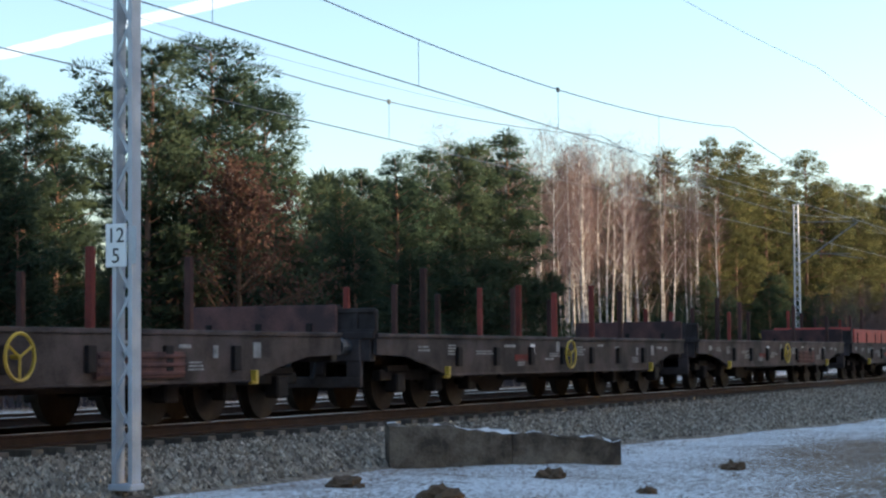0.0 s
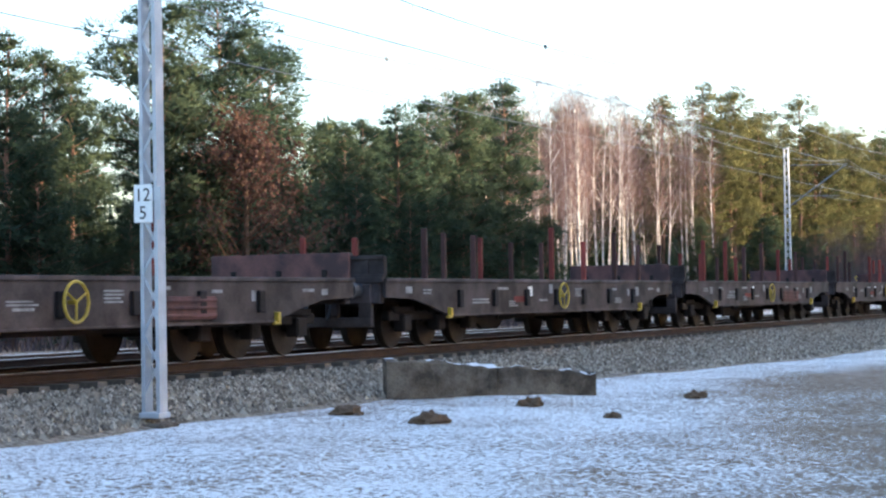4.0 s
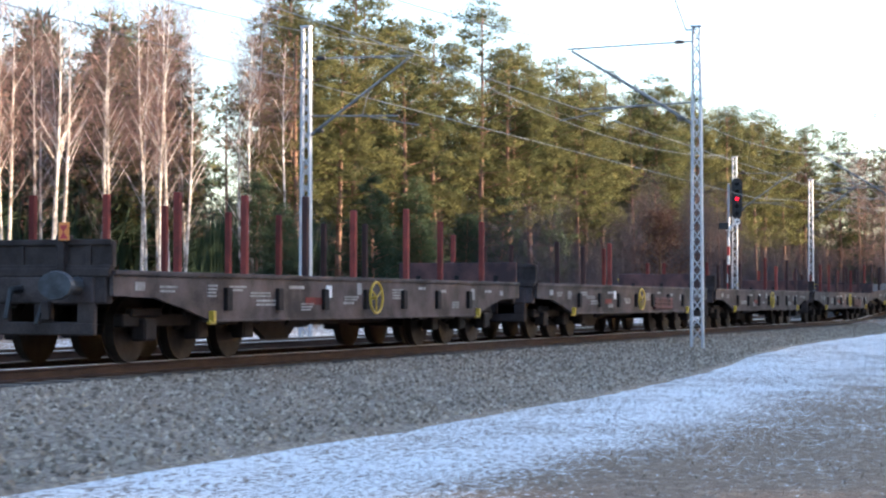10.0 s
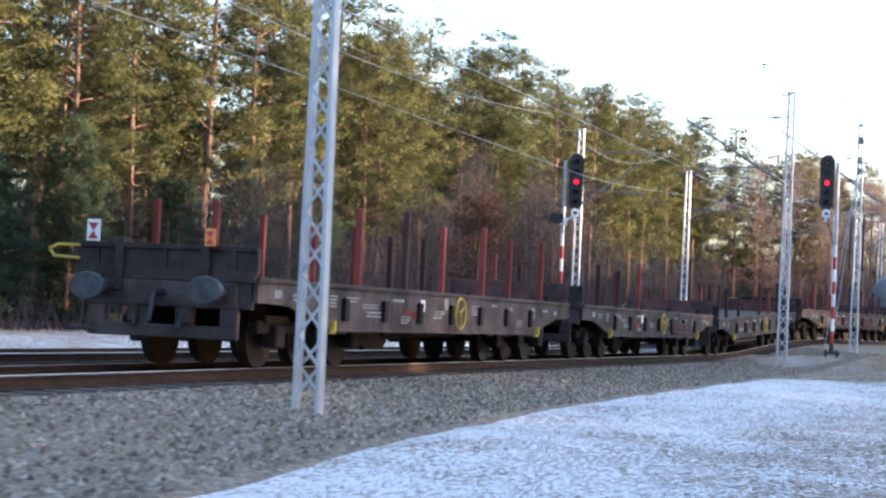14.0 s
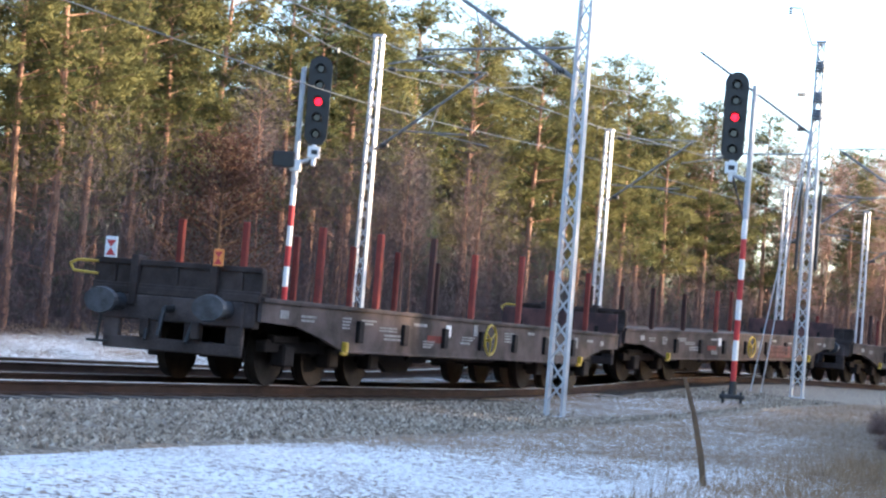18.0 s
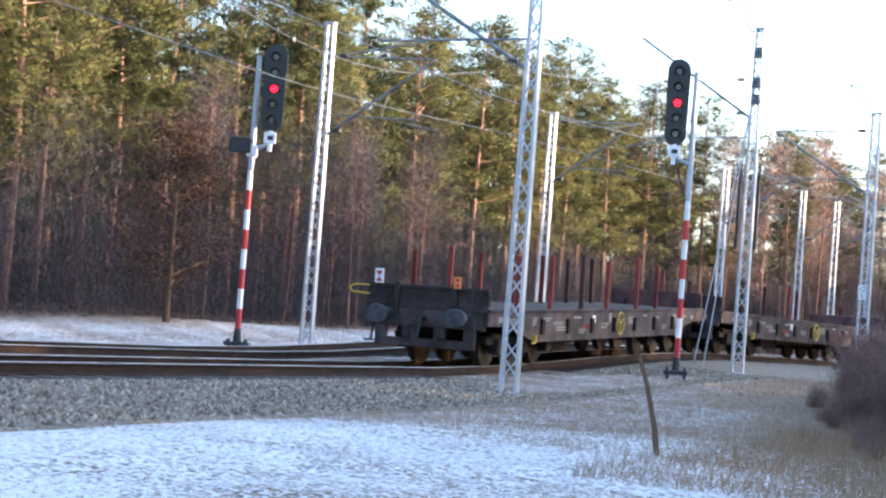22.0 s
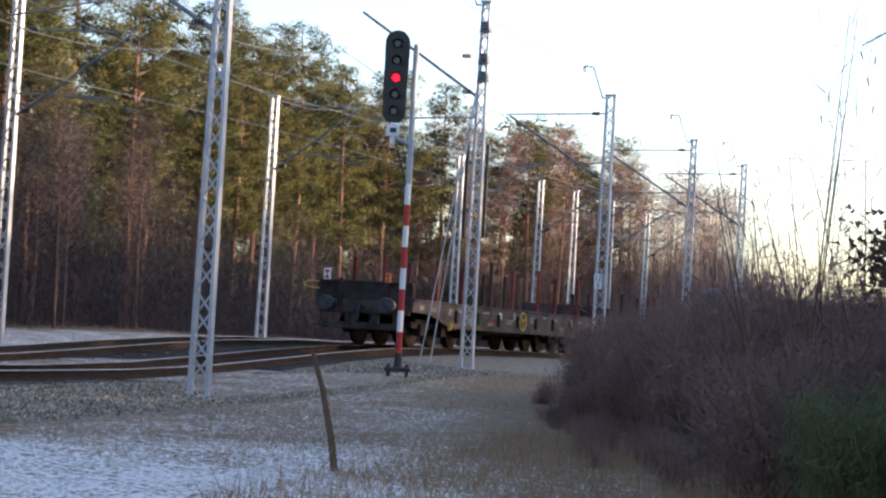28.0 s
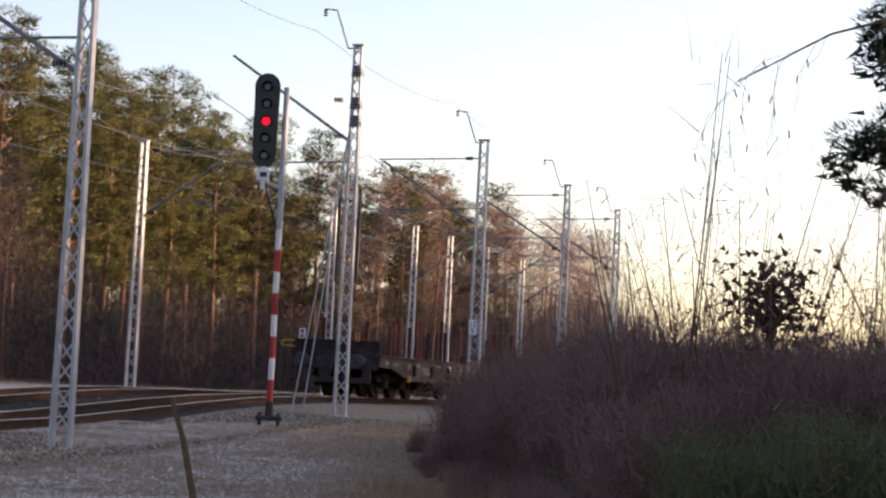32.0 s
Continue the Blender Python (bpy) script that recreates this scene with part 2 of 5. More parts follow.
M_REDWAGON = material("bright_red_wagon", (0.5, 0.07, 0.05), 0.6, dark=(0.3, 0.05, 0.04), scale=2, grain=30)
M_TANK = material("grey_tank", (0.16, 0.17, 0.18), 0.4, 0.3, dark=(0.1, 0.1, 0.11), scale=1.5, grain=30)
M_BARK = material("pine_bark", (0.33, 0.195, 0.14), 0.9, dark=(0.075, 0.052, 0.045), scale=3, grain=18, bump=0.9, stretch=(1, 1, 0.35))
M_BIRCH = material("birch_bark", (0.8, 0.76, 0.7), 0.8, dark=(0.2, 0.17, 0.15), scale=3.2, grain=12, bump=0.3, stretch=(1.2, 1.2, 0.9), amount=1.0)
M_TWIG = material("birch_twigs", (0.25, 0.16, 0.14), 0.8, dark=(0.16, 0.1, 0.09), scale=2, grain=10, bump=0)
M_FARTWIG = material("far_pinkish_twigs", (0.4, 0.27, 0.22), 0.9, dark=(0.24, 0.16, 0.14), scale=0.8, grain=10, bump=0)
M_BRUSH = material("bare_brush", (0.098, 0.081, 0.088), 0.9, dark=(0.054, 0.046, 0.051), scale=0.7, grain=10, bump=0, per_object=0.2)
M_STICK = material("dry_stick", (0.16, 0.1, 0.06), 0.9, dark=(0.09, 0.06, 0.04), scale=9, grain=40)
M_PINE = leaf_material("pine_needles", (0.032, 0.064, 0.046), (0.08, 0.113, 0.066), 0.28)
# Olive needles, with the low sun's gold put into their colour.
M_SUNGOLD = leaf_material("olive_sungold_pine_needles", (0.036, 0.056, 0.028), (0.14, 0.138, 0.056), 0.25)
M_OAK = leaf_material("brown_oak_leaves", (0.058, 0.036, 0.03), (0.105, 0.06, 0.047))
M_BROOM = leaf_material("green_broom", (0.098, 0.116, 0.06), (0.16, 0.17, 0.09))
M_DRY = leaf_material("dry_grass", (0.26, 0.165, 0.095), (0.42, 0.285, 0.175), 0.2)
M_HEATHER = leaf_material("red_brown_twigs", (0.15, 0.092, 0.083), (0.265, 0.168, 0.146), 0.2)
M_FROST = leaf_material("frosted_grass", (0.66, 0.66, 0.65), (0.88, 0.87, 0.85), 0.2)
M_RIME = material("thin_rime", (0.86, 0.85, 0.83), 0.85, dark=(0.4, 0.37, 0.33), scale=9, grain=40, bump=0.6)
M_SEDGE = leaf_material("dark_grass", (0.085, 0.068, 0.042), (0.2, 0.15, 0.095), 0.2)


# ---- building helpers ----
def smooth(a, b, x):
    u = min(1.0, max(0.0, (x - a) / (b - a)))
    return u * u * (3 - 2 * u)


def box(bm, x0, y0, z0, x1, y1, z1, bevel=0.0):
    m = Matrix.LocRotScale(((x0 + x1) / 2, (y0 + y1) / 2, (z0 + z1) / 2), None, (abs(x1 - x0), abs(y1 - y0), abs(z1 - z0)))
    r = bmesh.ops.create_cube(bm, size=1, matrix=m)
    if bevel:
        edges = list({e for v in r["verts"] for e in v.link_edges})
        bmesh.ops.bevel(bm, geom=edges, offset=bevel, segments=1, affect="EDGES", profile=0.5)
    return bm


def bar(bm, a, b, r0, r1=None, sides=6):
    """A round bar from a to b, tapering from r0 to r1."""
    a, b = Vector(a), Vector(b)
    d = b - a
    if d.length < 1e-6:
        return bm
    q = d.to_track_quat("Z", "Y").to_matrix().to_4x4()
    bmesh.ops.create_cone(bm, cap_ends=True, segments=sides, radius1=r0, radius2=r0 if r1 is None else r1, depth=d.length,
                          matrix=Matrix.Translation((a + b) / 2) @ q)
    return bm


def flat_bar(bm, a, b, w, h):
    """A square bar between two places."""
    a, b = Vector(a), Vector(b)
    d = b - a
    q = d.to_track_quat("X", "Z").to_matrix().to_4x4()
    bmesh.ops.create_cube(bm, size=1, matrix=Matrix.Translation((a + b) / 2) @ q @ Matrix.Diagonal((d.length, w, h, 1)))
    return bm


def prism(bm, outline, y0, y1):
    """An outline in x and z, drawn out from y0 to y1."""
    lo = [bm.verts.new((x, y0, z)) for x, z in outline]
    hi = [bm.verts.new((x, y1, z)) for x, z in outline]
    bm.faces.new(lo)
    bm.faces.new(hi[::-1])
    for i in range(len(lo)):
        j = (i + 1) % len(lo)
        bm.faces.new((lo[j], lo[i], hi[i], hi[j]))
    bmesh.ops.recalc_face_normals(bm, faces=bm.faces[:])
    return bm


def mesh_object(name, bm, mat):
    me = bpy.data.meshes.new(name)
    bm.to_mesh(me)
    bm.free()
    me.materials.append(mat)
    return new(name, me)


def part(name, bm, mat, parent, label=""):
    ob = mesh_object(name, bm, mat)
    ob.parent = parent
    if label:
        ob["label"] = label
    return ob


def shared(name, me, parent, at=(0, 0, 0), turn=0.0):
    ob = new(name, me)
    ob.parent = parent
    ob.location, ob.rotation_euler = at, (0, 0, turn)
    return ob


def raw_mesh(name, verts, faces, mat, normals=None):
    me = bpy.data.meshes.new(name)
    me.from_pydata(np.asarray(verts, float).tolist(), [], np.asarray(faces).tolist() if normals is not None else [tuple(f) for f in faces])
    me.materials.append(mat)
    if normals is not None:
        me.polygons.foreach_set("use_smooth", [True] * len(me.polygons))
        me.normals_split_custom_set_from_vertices(normals.tolist())
    return me


def slivers(rng, centres, ways, length, width, spread):
    """Thin triangles at centres, pointing along ways with some spread: needles, twigs and blades."""
    c, w = np.asarray(centres, float), np.asarray(ways, float)
    n = len(c)
    w = w + rng.normal(0, spread, (n, 3))
    w /= np.linalg.norm(w, axis=1)[:, None] + 1e-9
    s = np.cross(w, rng.normal(0, 1, (n, 3)))
    s /= np.linalg.norm(s, axis=1)[:, None] + 1e-9
    ln = length * rng.uniform(0.6, 1.3, (n, 1))
    wd = width * rng.uniform(0.7, 1.3, (n, 1))
    v = np.concatenate([c - s * wd / 2, c + s * wd / 2, c + w * ln], 1).reshape(-1, 3)
    return v, np.arange(3 * n).reshape(-1, 3)


# ---- the line's plan: x along the tracks, y across, z from the railhead ----
TRACKS = (14.72, 18.92)


def bend(x):
    """How far the line has swung to the camera's side."""
    if x < 142:
        return 0.0
    return -0.15 * (x - 142) ** 2 / 32 if x < 158 else -1.2 - 0.15 * (x - 158)


def wood_edge(x):
    """How far the edge of the wood swings in beyond the bend."""
    return -11.0 * smooth(200, 228, x)


def rise(x):
    return 0.6 * smooth(136, 157, x)


def foot(x):
    """Where the ballast slope ends towards the meadow."""
    return 11.2 - 2.6 * smooth(24, 46, x) + 1.2 * smooth(78, 100, x) + bend(x)


def meadow(x):
    return -0.62 + 0.3 * smooth(70, 110, x) + 0.45 * smooth(125, 155, x)


def ground_z(x, y):
    f = foot(x)
    z = meadow(x)
    if y < f:
        z -= 0.12 * smooth(0, 9, f - y)
        z += 0.05 * noise.noise(Vector((x * 0.35, y * 0.5, 0))) + 0.03 * noise.noise(Vector((x * 1.1, y * 1.3, 5))) * smooth(0.2, 1.5, f - y)
    far = 22.2 + bend(x)
    if y > far:
        z += 0.35 * smooth(0, 4, y - far) + 0.25 * noise.noise(Vector((x * 0.1, y * 0.15, 3))) * smooth(2, 8, y - far)
    return z


def edge(x):
    """How far the bushes at the meadow's end reach towards the line."""
    return 0.45 + (x - 107.15) * (0.165 + 0.035 * smooth(123, 136, x))


def snow_cover(x, y):
    """How much snow lies: full by the ballast, thinning out towards the path."""
    f = foot(x)
    if y > 21.5 + bend(x):
        return 0.5 - 0.55 * smooth(2.5, 6, y - 22.2 - bend(x))
    d = f - y
    s = 0.6 + 0.06 * smooth(96, 106, x) - 0.2 * smooth(5.0, 8.5, d)
    s -= (0.2 + 0.12 * (1 - smooth(56, 70, x))) * smooth(24, 34, x) * smooth(2.2, 4.5, d) * (1 - smooth(112, 122, x))
    s -= 0.4 * smooth(120.5, 127, x + 0.9 * (y - 6))
    trodden = min(4.8 + 0.38 * (x - 21.8), f - 2.3)          # bare brown grass beyond this line
    s -= 0.3 * smooth(-0.6, 1.4, trodden - y) * smooth(7, 12, x) * (1 - smooth(66, 90, x))
    s -= 0.45 * smooth(116, 121, x) * smooth(-3.0, -0.4, edge(x) - y)
    return s


def build_ground():
    xs = list(np.arange(-2000, -40, 140)) + list(np.arange(-40, 10, 2.5)) + list(np.arange(10, 200, 0.5)) + list(np.arange(200, 300, 5)) + list(np.arange(300, 2600, 150))
    ys = list(np.arange(-2000, -20, 150)) + list(np.arange(-20, -4, 1.0)) + list(np.arange(-4, 14, 0.4)) + list(np.arange(14, 21, 1.0)) + list(np.arange(21, 40, 0.8)) + list(np.arange(40, 80, 5)) + list(np.arange(80, 2200, 150))
    v = [(x, y, ground_z(x, y)) for x in xs for y in ys]
    k = len(ys)
    f = [(i * k + j, (i + 1) * k + j, (i + 1) * k + j + 1, i * k + j + 1) for i in range(len(xs) - 1) for j in range(k - 1)]
    me = raw_mesh("ground", v, f, M_GROUND)
    a = me.attributes.new("snow", "FLOAT", "POINT")
    a.data.foreach_set("value", [snow_cover(x, y) for x in xs for y in ys])
    me.polygons.foreach_set("use_smooth", [True] * len(me.polygons))
    tagged(new("ground", me), "frosty meadow with thin patchy snow and brown winter grass", "ground", kind="structure")


def ballast_profile(x):
    b, r, f = bend(x), rise(x), foot(x)
    g = meadow(x) - 0.03
    low = 0.07 * (1 - smooth(42, 60, x))          # the shoulder has sunk at the start, and bares the sleeper ends
    return [(f - 0.25, g - 0.05), (f + 0.1, g + 0.06), (f + 0.45 * (12.5 + b - f), (g + r - 0.2) / 2 - 0.03), (12.4 + b, r - 0.23 - low), (12.8 + b, r - 0.19 - low), (13.3 + b, r - 0.17 - low), (16.4 + b, r - 0.2),
            (16.85 + b, r - 0.26), (17.3 + b, r - 0.2), (20.5 + b, r - 0.2), (21.0 + b, r - 0.22), (21.9 + b, r * 0.9 - 0.6), (22.6 + b, r * 0.9 - 0.85)]


def build_ballast():
    xs = list(np.arange(-60, 10, 3)) + list(np.arange(10, 190, 0.8)) + list(np.arange(190, 330, 6))
    v, f = [], []
    for x in xs:
        p = ballast_profile(x)
        v += [(x, y, z + 0.03 * noise.noise(Vector((x * 1.3, y * 1.5, 7)))) for y, z in p]
    k = len(p)
    for i in range(len(xs) - 1):
        f += [(i * k + j, (i + 1) * k + j, (i + 1) * k + j + 1, i * k + j + 1) for j in range(k - 1)]
    me = raw_mesh("ballast_bed", v, f, M_BALLAST)
    me.materials.append(M_BED)
    me.polygons.foreach_set("material_index", [1 if 5 <= i % (k - 1) <= 9 else 0 for i in range(len(f))])
    bed = tagged(new("ballast_bed", me), "grey-brown crushed stone ballast under two tracks", "ballast", kind="structure")
    # loose stones on the near slope
    rng = np.random.default_rng(4)
    n = 66000
    x = np.concatenate([rng.uniform(14, 60, 26000), rng.uniform(60, 150, n - 26000)])
    u = rng.uniform(0, 1, n)
    tri = np.array([(1, 0, -0.35), (-0.5, 0.87, -0.35), (-0.5, -0.87, -0.35), (0.1, 0.05, 0.8)])
    vv, ff = [], []
    for k in range(n):
        p = ballast_profile(x[k])
        y = p[1][0] + u[k] * (p[4][0] + 0.35 - p[1][0])
        z = np.interp(y, [q[0] for q in p], [q[1] for q in p])
        s = rng.uniform(0.028, 0.072) * (1.0 if x[k] < 60 else 0.66)
        a = rng.uniform(0, 6.28)
        c, d = math.cos(a), math.sin(a)
        t = tri * (s * rng.uniform(0.7, 1.4), s, s * rng.uniform(0.6, 1.1))
        t = np.stack([t[:, 0] * c - t[:, 1] * d, t[:, 0] * d + t[:, 1] * c, t[:, 2]], 1) + (x[k], y, z + 0.015)
        b = 4 * k
        vv.append(t)
        ff += [(b, b + 1, b + 3), (b + 1, b + 2, b + 3), (b + 2, b, b + 3)]
    tagged(new("ballast_stones", raw_mesh("ballast_stones", np.concatenate(vv), ff, M_STONE)), "loose crushed stones on the ballast slope", "gravel", kind="stuff")


def swept(outline, y0, x0, x1, mat, name, z0=0.0):
    """A profile in y and z carried along the line from x0 to x1."""
    xs = [x0] + list(np.arange(max(x0 + 1, 100), min(x1, 200), 4)) + [x1]
    k = len(outline)
    v = [(x, y0 + y + bend(x), z + rise(x) + z0) for x in xs for y, z in outline]
    f = [(i * k + j, (i + 1) * k + j, (i + 1) * k + (j + 1) % k, i * k + (j + 1) % k) for i in range(len(xs) - 1) for j in range(k)]
    f += [tuple(range(k)), tuple(range((len(xs) - 1) * k, len(xs) * k))[::-1]]
    return raw_mesh(name, v, f, mat)


def build_tracks():
    web = [(-0.07, -0.17), (0.07, -0.17), (0.07, -0.155), (0.012, -0.13), (0.012, -0.045), (0.035, -0.035), (0.035, -0.006), (-0.035, -0.006), (-0.035, -0.035), (-0.012, -0.045), (-0.012, -0.13), (-0.07, -0.155)]
    head = [(-0.033, -0.006), (0.033, -0.006), (0.03, 0.0), (-0.03, 0.0)]
    for c in TRACKS:
        for side in (-0.7535, 0.7535):
            rail = tagged(new("rail", swept(web, c + side, -60, 330, M_RAIL, "rail")), "rusty steel rail on concrete sleepers", "rail", "rails of the two tracks", "structure")
            top = new("railhead", swept(head, c + side, -60, 330, M_RAILTOP, "railhead", 0.001))
            top.parent = rail
    sl = bmesh.new()
    prism(sl, [(-0.14, -0.38), (0.14, -0.38), (0.11, -0.165), (-0.11, -0.165)], -1.28, 1.28)
    me = bpy.data.meshes.new("sleeper")
    sl.to_mesh(me)
    sl.free()
    me.materials.append(M_SLEEPER)
    for c in TRACKS:
        row = tagged(new("sleeper_row"), "concrete sleepers half sunk in ballast", "sleepers", kind="structure")
        for i in range(190 if c < 16 else 110):
            x = 12 + i * (0.65 if c < 16 else 1.3)
            shared("sleeper", me, row, (x, c + bend(x), rise(x)), math.atan2(bend(x + 0.5) - bend(x - 0.5), 1))


# ---- masts, wires, signals ----
def mast(x, y, z0, h, w0=0.34, w1=0.22, arm=0.0, sign=False, top_arm=True, insulators=False, guy=False, lift=0.0, label=""):
    """A lattice overhead-line mast: two channels joined by zigzag bars, on a concrete foot. arm: reach of the bracket over the track."""
    root = tagged(new("catenary_mast"), label or "pale grey steel lattice catenary mast on a concrete foot", "mast", "masts along the line")
    root.location = (x, y, z0)
    bend_turn = math.atan2(bend(x + 1) - bend(x - 1), 2)
    root.rotation_euler = (0, 0, bend_turn)
    def half(z):
        return (w0 + (w1 - w0) * z / h) / 2
    for s in (-1, 1):
        bm = bmesh.new()
        vs = []
        for z, wd in ((0.0, half(0)), (h, half(h))):
            vs.append([bm.verts.new((dx, s * wd + dy, z)) for dx, dy in ((-0.085, -0.024), (0.085, -0.024), (0.085, 0.024), (-0.085, 0.024))])
        bm.faces.new(vs[1])
        bm.faces.new(vs[0][::-1])
        for i in range(4):
            bm.faces.new((vs[0][i], vs[0][(i + 1) % 4], vs[1][(i + 1) % 4], vs[1][i]))
        part("leg", bm, M_STEEL, root)
    z, k = 0.25, 0
    while z < h - 0.3:
        dz = 0.36
        a, b = half(z), half(z + dz)
        for xx in (-0.066, 0.066):
            p = 1 if (k % 2) == (xx > 0) else -1
            bm = flat_bar(bmesh.new(), (xx, p * a, z), (xx, -p * b, z + dz), 0.012, 0.032)
            part("lattice_bar", bm, M_STEEL, root)
        z, k = z + dz, k + 1
    part("base_plate", box(bmesh.new(), -0.13, -half(0) - 0.04, -0.04, 0.13, half(0) + 0.04, 0.03, 0.01), M_STEEL, root)
    part("foundation", box(bmesh.new(), -0.2, -half(0) - 0.12, -1.0, 0.2, half(0) + 0.12, -0.1, 0.02), M_CONCRETE, root, "weathered concrete foundation block")
    part("cap", box(bmesh.new(), -0.1, -half(h) - 0.06, h, 0.1, half(h) + 0.06, h + 0.05, 0.01), M_STEEL, root)
    if top_arm and y < 16 - 0.15 * max(0, x - 158):
        bm = bar(bmesh.new(), (0, 0, h - 0.05), (0.02, 0.28, h - 0.05), 0.022)
        bar(bm, (0.02, 0.28, h - 0.05), (0.03, 0.62, h + 0.92), 0.022)
        bar(bm, (0.03, 0.62, h + 0.92), (0.03, 0.95, h + 0.95), 0.018)
        hook = part("top_bracket", bm, M_ARM, root, "bent feeder bracket")
        bm = bmesh.new()
        for q in range(3):
            bar(bm, (0.03, 0.92, h + 0.93 - q * 0.06), (0.03, 0.92, h + 0.9 - q * 0.06), 0.04, 0.06, 8)
        part("insulator", bm, M_DARKSTEEL, hook, "ribbed dark insulator")
    if arm:
        d = 1 if arm > 0 else -1
        part("cantilever_tube", bar(bmesh.new(), (0, 0.1 * d, 5.75 + lift), (0, arm, 7.75 + 1.15 * lift), 0.04, 0.035), M_ARM, root)
        if not lift:
            part("top_tie", bar(bmesh.new(), (0, 0.1 * d, 7.85), (0, arm * 1.04, 7.8), 0.022), M_ARM, root)
        part("registration_tube", bar(bmesh.new(), (0, 0.1 * d, 6.3), (0, arm * 0.9, 6.22), 0.022), M_ARM, root)
        part("registration_arm", bar(bmesh.new(), (0, arm * 0.62, 6.22), (0, arm * 1.1, 5.95), 0.016), M_ARM, root)
        part("strut", bar(bmesh.new(), (0, arm * 0.55, 6.25), (0, arm * 0.62, 6.98), 0.014), M_ARM, root)
        for p in ((0, 0.3 * d, 5.89 + lift), (0, 0.35 * d, 7.85)):
            bm = bmesh.new()
            for q in range(4):
                bar(bm, (0, p[1] + d * q * 0.06, p[2]), (0, p[1] + d * (q * 0.06 + 0.03), p[2]), 0.075, 0.05, 8)
            part("insulator", bm, M_DARKSTEEL, root, "ribbed dark insulator")
    if insulators:
        for zz in (h - 0.75, h - 1.55, h - 2.0):
            bm = bmesh.new()
            for q in range(4):
                bar(bm, (0, 0, zz + q * 0.07), (0, 0, zz + q * 0.07 + 0.04), 0.18 - 0.01 * q, 0.14, 8)
            part("insulator", bm, M_ARM, root, "ribbed grey insulator")
        for sx in (-0.26, 0.26):
            part("weight_guide", box(bmesh.new(), -0.12, sx - 0.03, 3.3, 0.0, sx + 0.03, 5.6, 0.01), M_DARKSTEEL, root, "dark tensioning weight stack")
    if guy:
        for k, dx in enumerate((-1.7, -1.25)):
            part("guy_wire", bar(bmesh.new(), (0, 0.05, h - 1.6), (-0.6, -dx * 0.62, 0.0), 0.018), M_STEEL, root)
    if sign:
        zs = sign if sign > 1.5 else 2.15
        pl = part("sign_plate", box(bmesh.new(), -0.115, -0.07, zs - 0.23, -0.09, 0.19, zs + 0.23, 0.006), M_WHITE, root, "white kilometre plate with black digits")
        for text, dz in (("12", 0.03), ("5", -0.185)):
            cu = bpy.data.curves.new("numeral", "FONT")
            cu.body, cu.size, cu.extrude, cu.align_x = text, 0.225, 0.002, "CENTER"
            ob = new("numeral", cu)
            ob.data.materials.append(M_BLACK)
            ob.parent = pl
            ob.matrix_basis = pose(-0.118, 0.06, zs + dz, 90, 0, -90)
        part("sign_bracket", box(bmesh.new(), -0.09, -0.18, zs - 0.2, -0.07, -0.1, zs + 0.2, 0.005), M_STEEL, root)
    return root


def wire(name, y, z, r, x0, x1, sag=0.0, spans=(), label="", parent=None):
    """A wire along the line that sags between its masts."""
    me_v, me_f = [], []
    xs = np.arange(x0, x1 + 0.1, 2.0)
    for i, x in enumerate(xs):
        s = 0.0
        for a, b in zip(spans, spans[1:]):
            if a <= x <= b:
                u = (x - a) / (b - a)
                s = 4 * sag * u * (1 - u)
        yy, zz = y + bend(x), z + rise(x) - s
        me_v += [(x, yy + r, zz - r * 0.6), (x, yy - r, zz - r * 0.6), (x, yy, zz + r)]
    for i in range(len(xs) - 1):
        a, b = 3 * i, 3 * i + 3
        me_f += [(a + j, b + j, b + (j + 1) % 3, a + (j + 1) % 3) for j in range(3)]
    ob = new(name, raw_mesh(name, me_v, me_f, M_WIRE))
    if parent:
        ob.parent = parent
    return ob


def build_wires():
    near = [-30, 19.1, 56, 94.0, 132.7, 150.6, 162.5, 173.1, 181.5, 230]
    for c, name in ((TRACKS[0], "near"), (TRACKS[1], "far")):
        line = tagged(new("overhead_line"), "overhead contact wire hung from a sagging carrier wire", "overhead line", "overhead lines")
        wire("contact_wire", c, 5.95, 0.012, -40, 230, parent=line)
        wire("carrier_wire", c, 7.6, 0.012, -40, 230, 0.8, near, parent=line)
        for a, b in zip(near, near[1:]):
            n = max(3, int((b - a) / 7))
            for q in range(1, n):
                u = q / n
                x = a + (b - a) * u
                z = 7.6 - 4 * 0.8 * u * (1 - u)
                part("dropper", bar(bmesh.new(), (x, c + bend(x), 5.95 + rise(x)), (x, c + bend(x), z + rise(x)), 0.006, sides=3), M_WIRE, line)
                if q % 2:
                    part("clamp", box(bmesh.new(), x - 0.05, c + bend(x) - 0.02, z + rise(x) - 0.05, x + 0.05, c + bend(x) + 0.02, z + rise(x) + 0.05), M_WIRE, line)
    for y, z in ((12.2, 9.2), (22.1, 8.5)):
        tagged(wire("feeder_wire", y, z, 0.006, -40, 230, 0.35, near), "thin feeder wire running along the mast tops", "wire", "feeder wires")


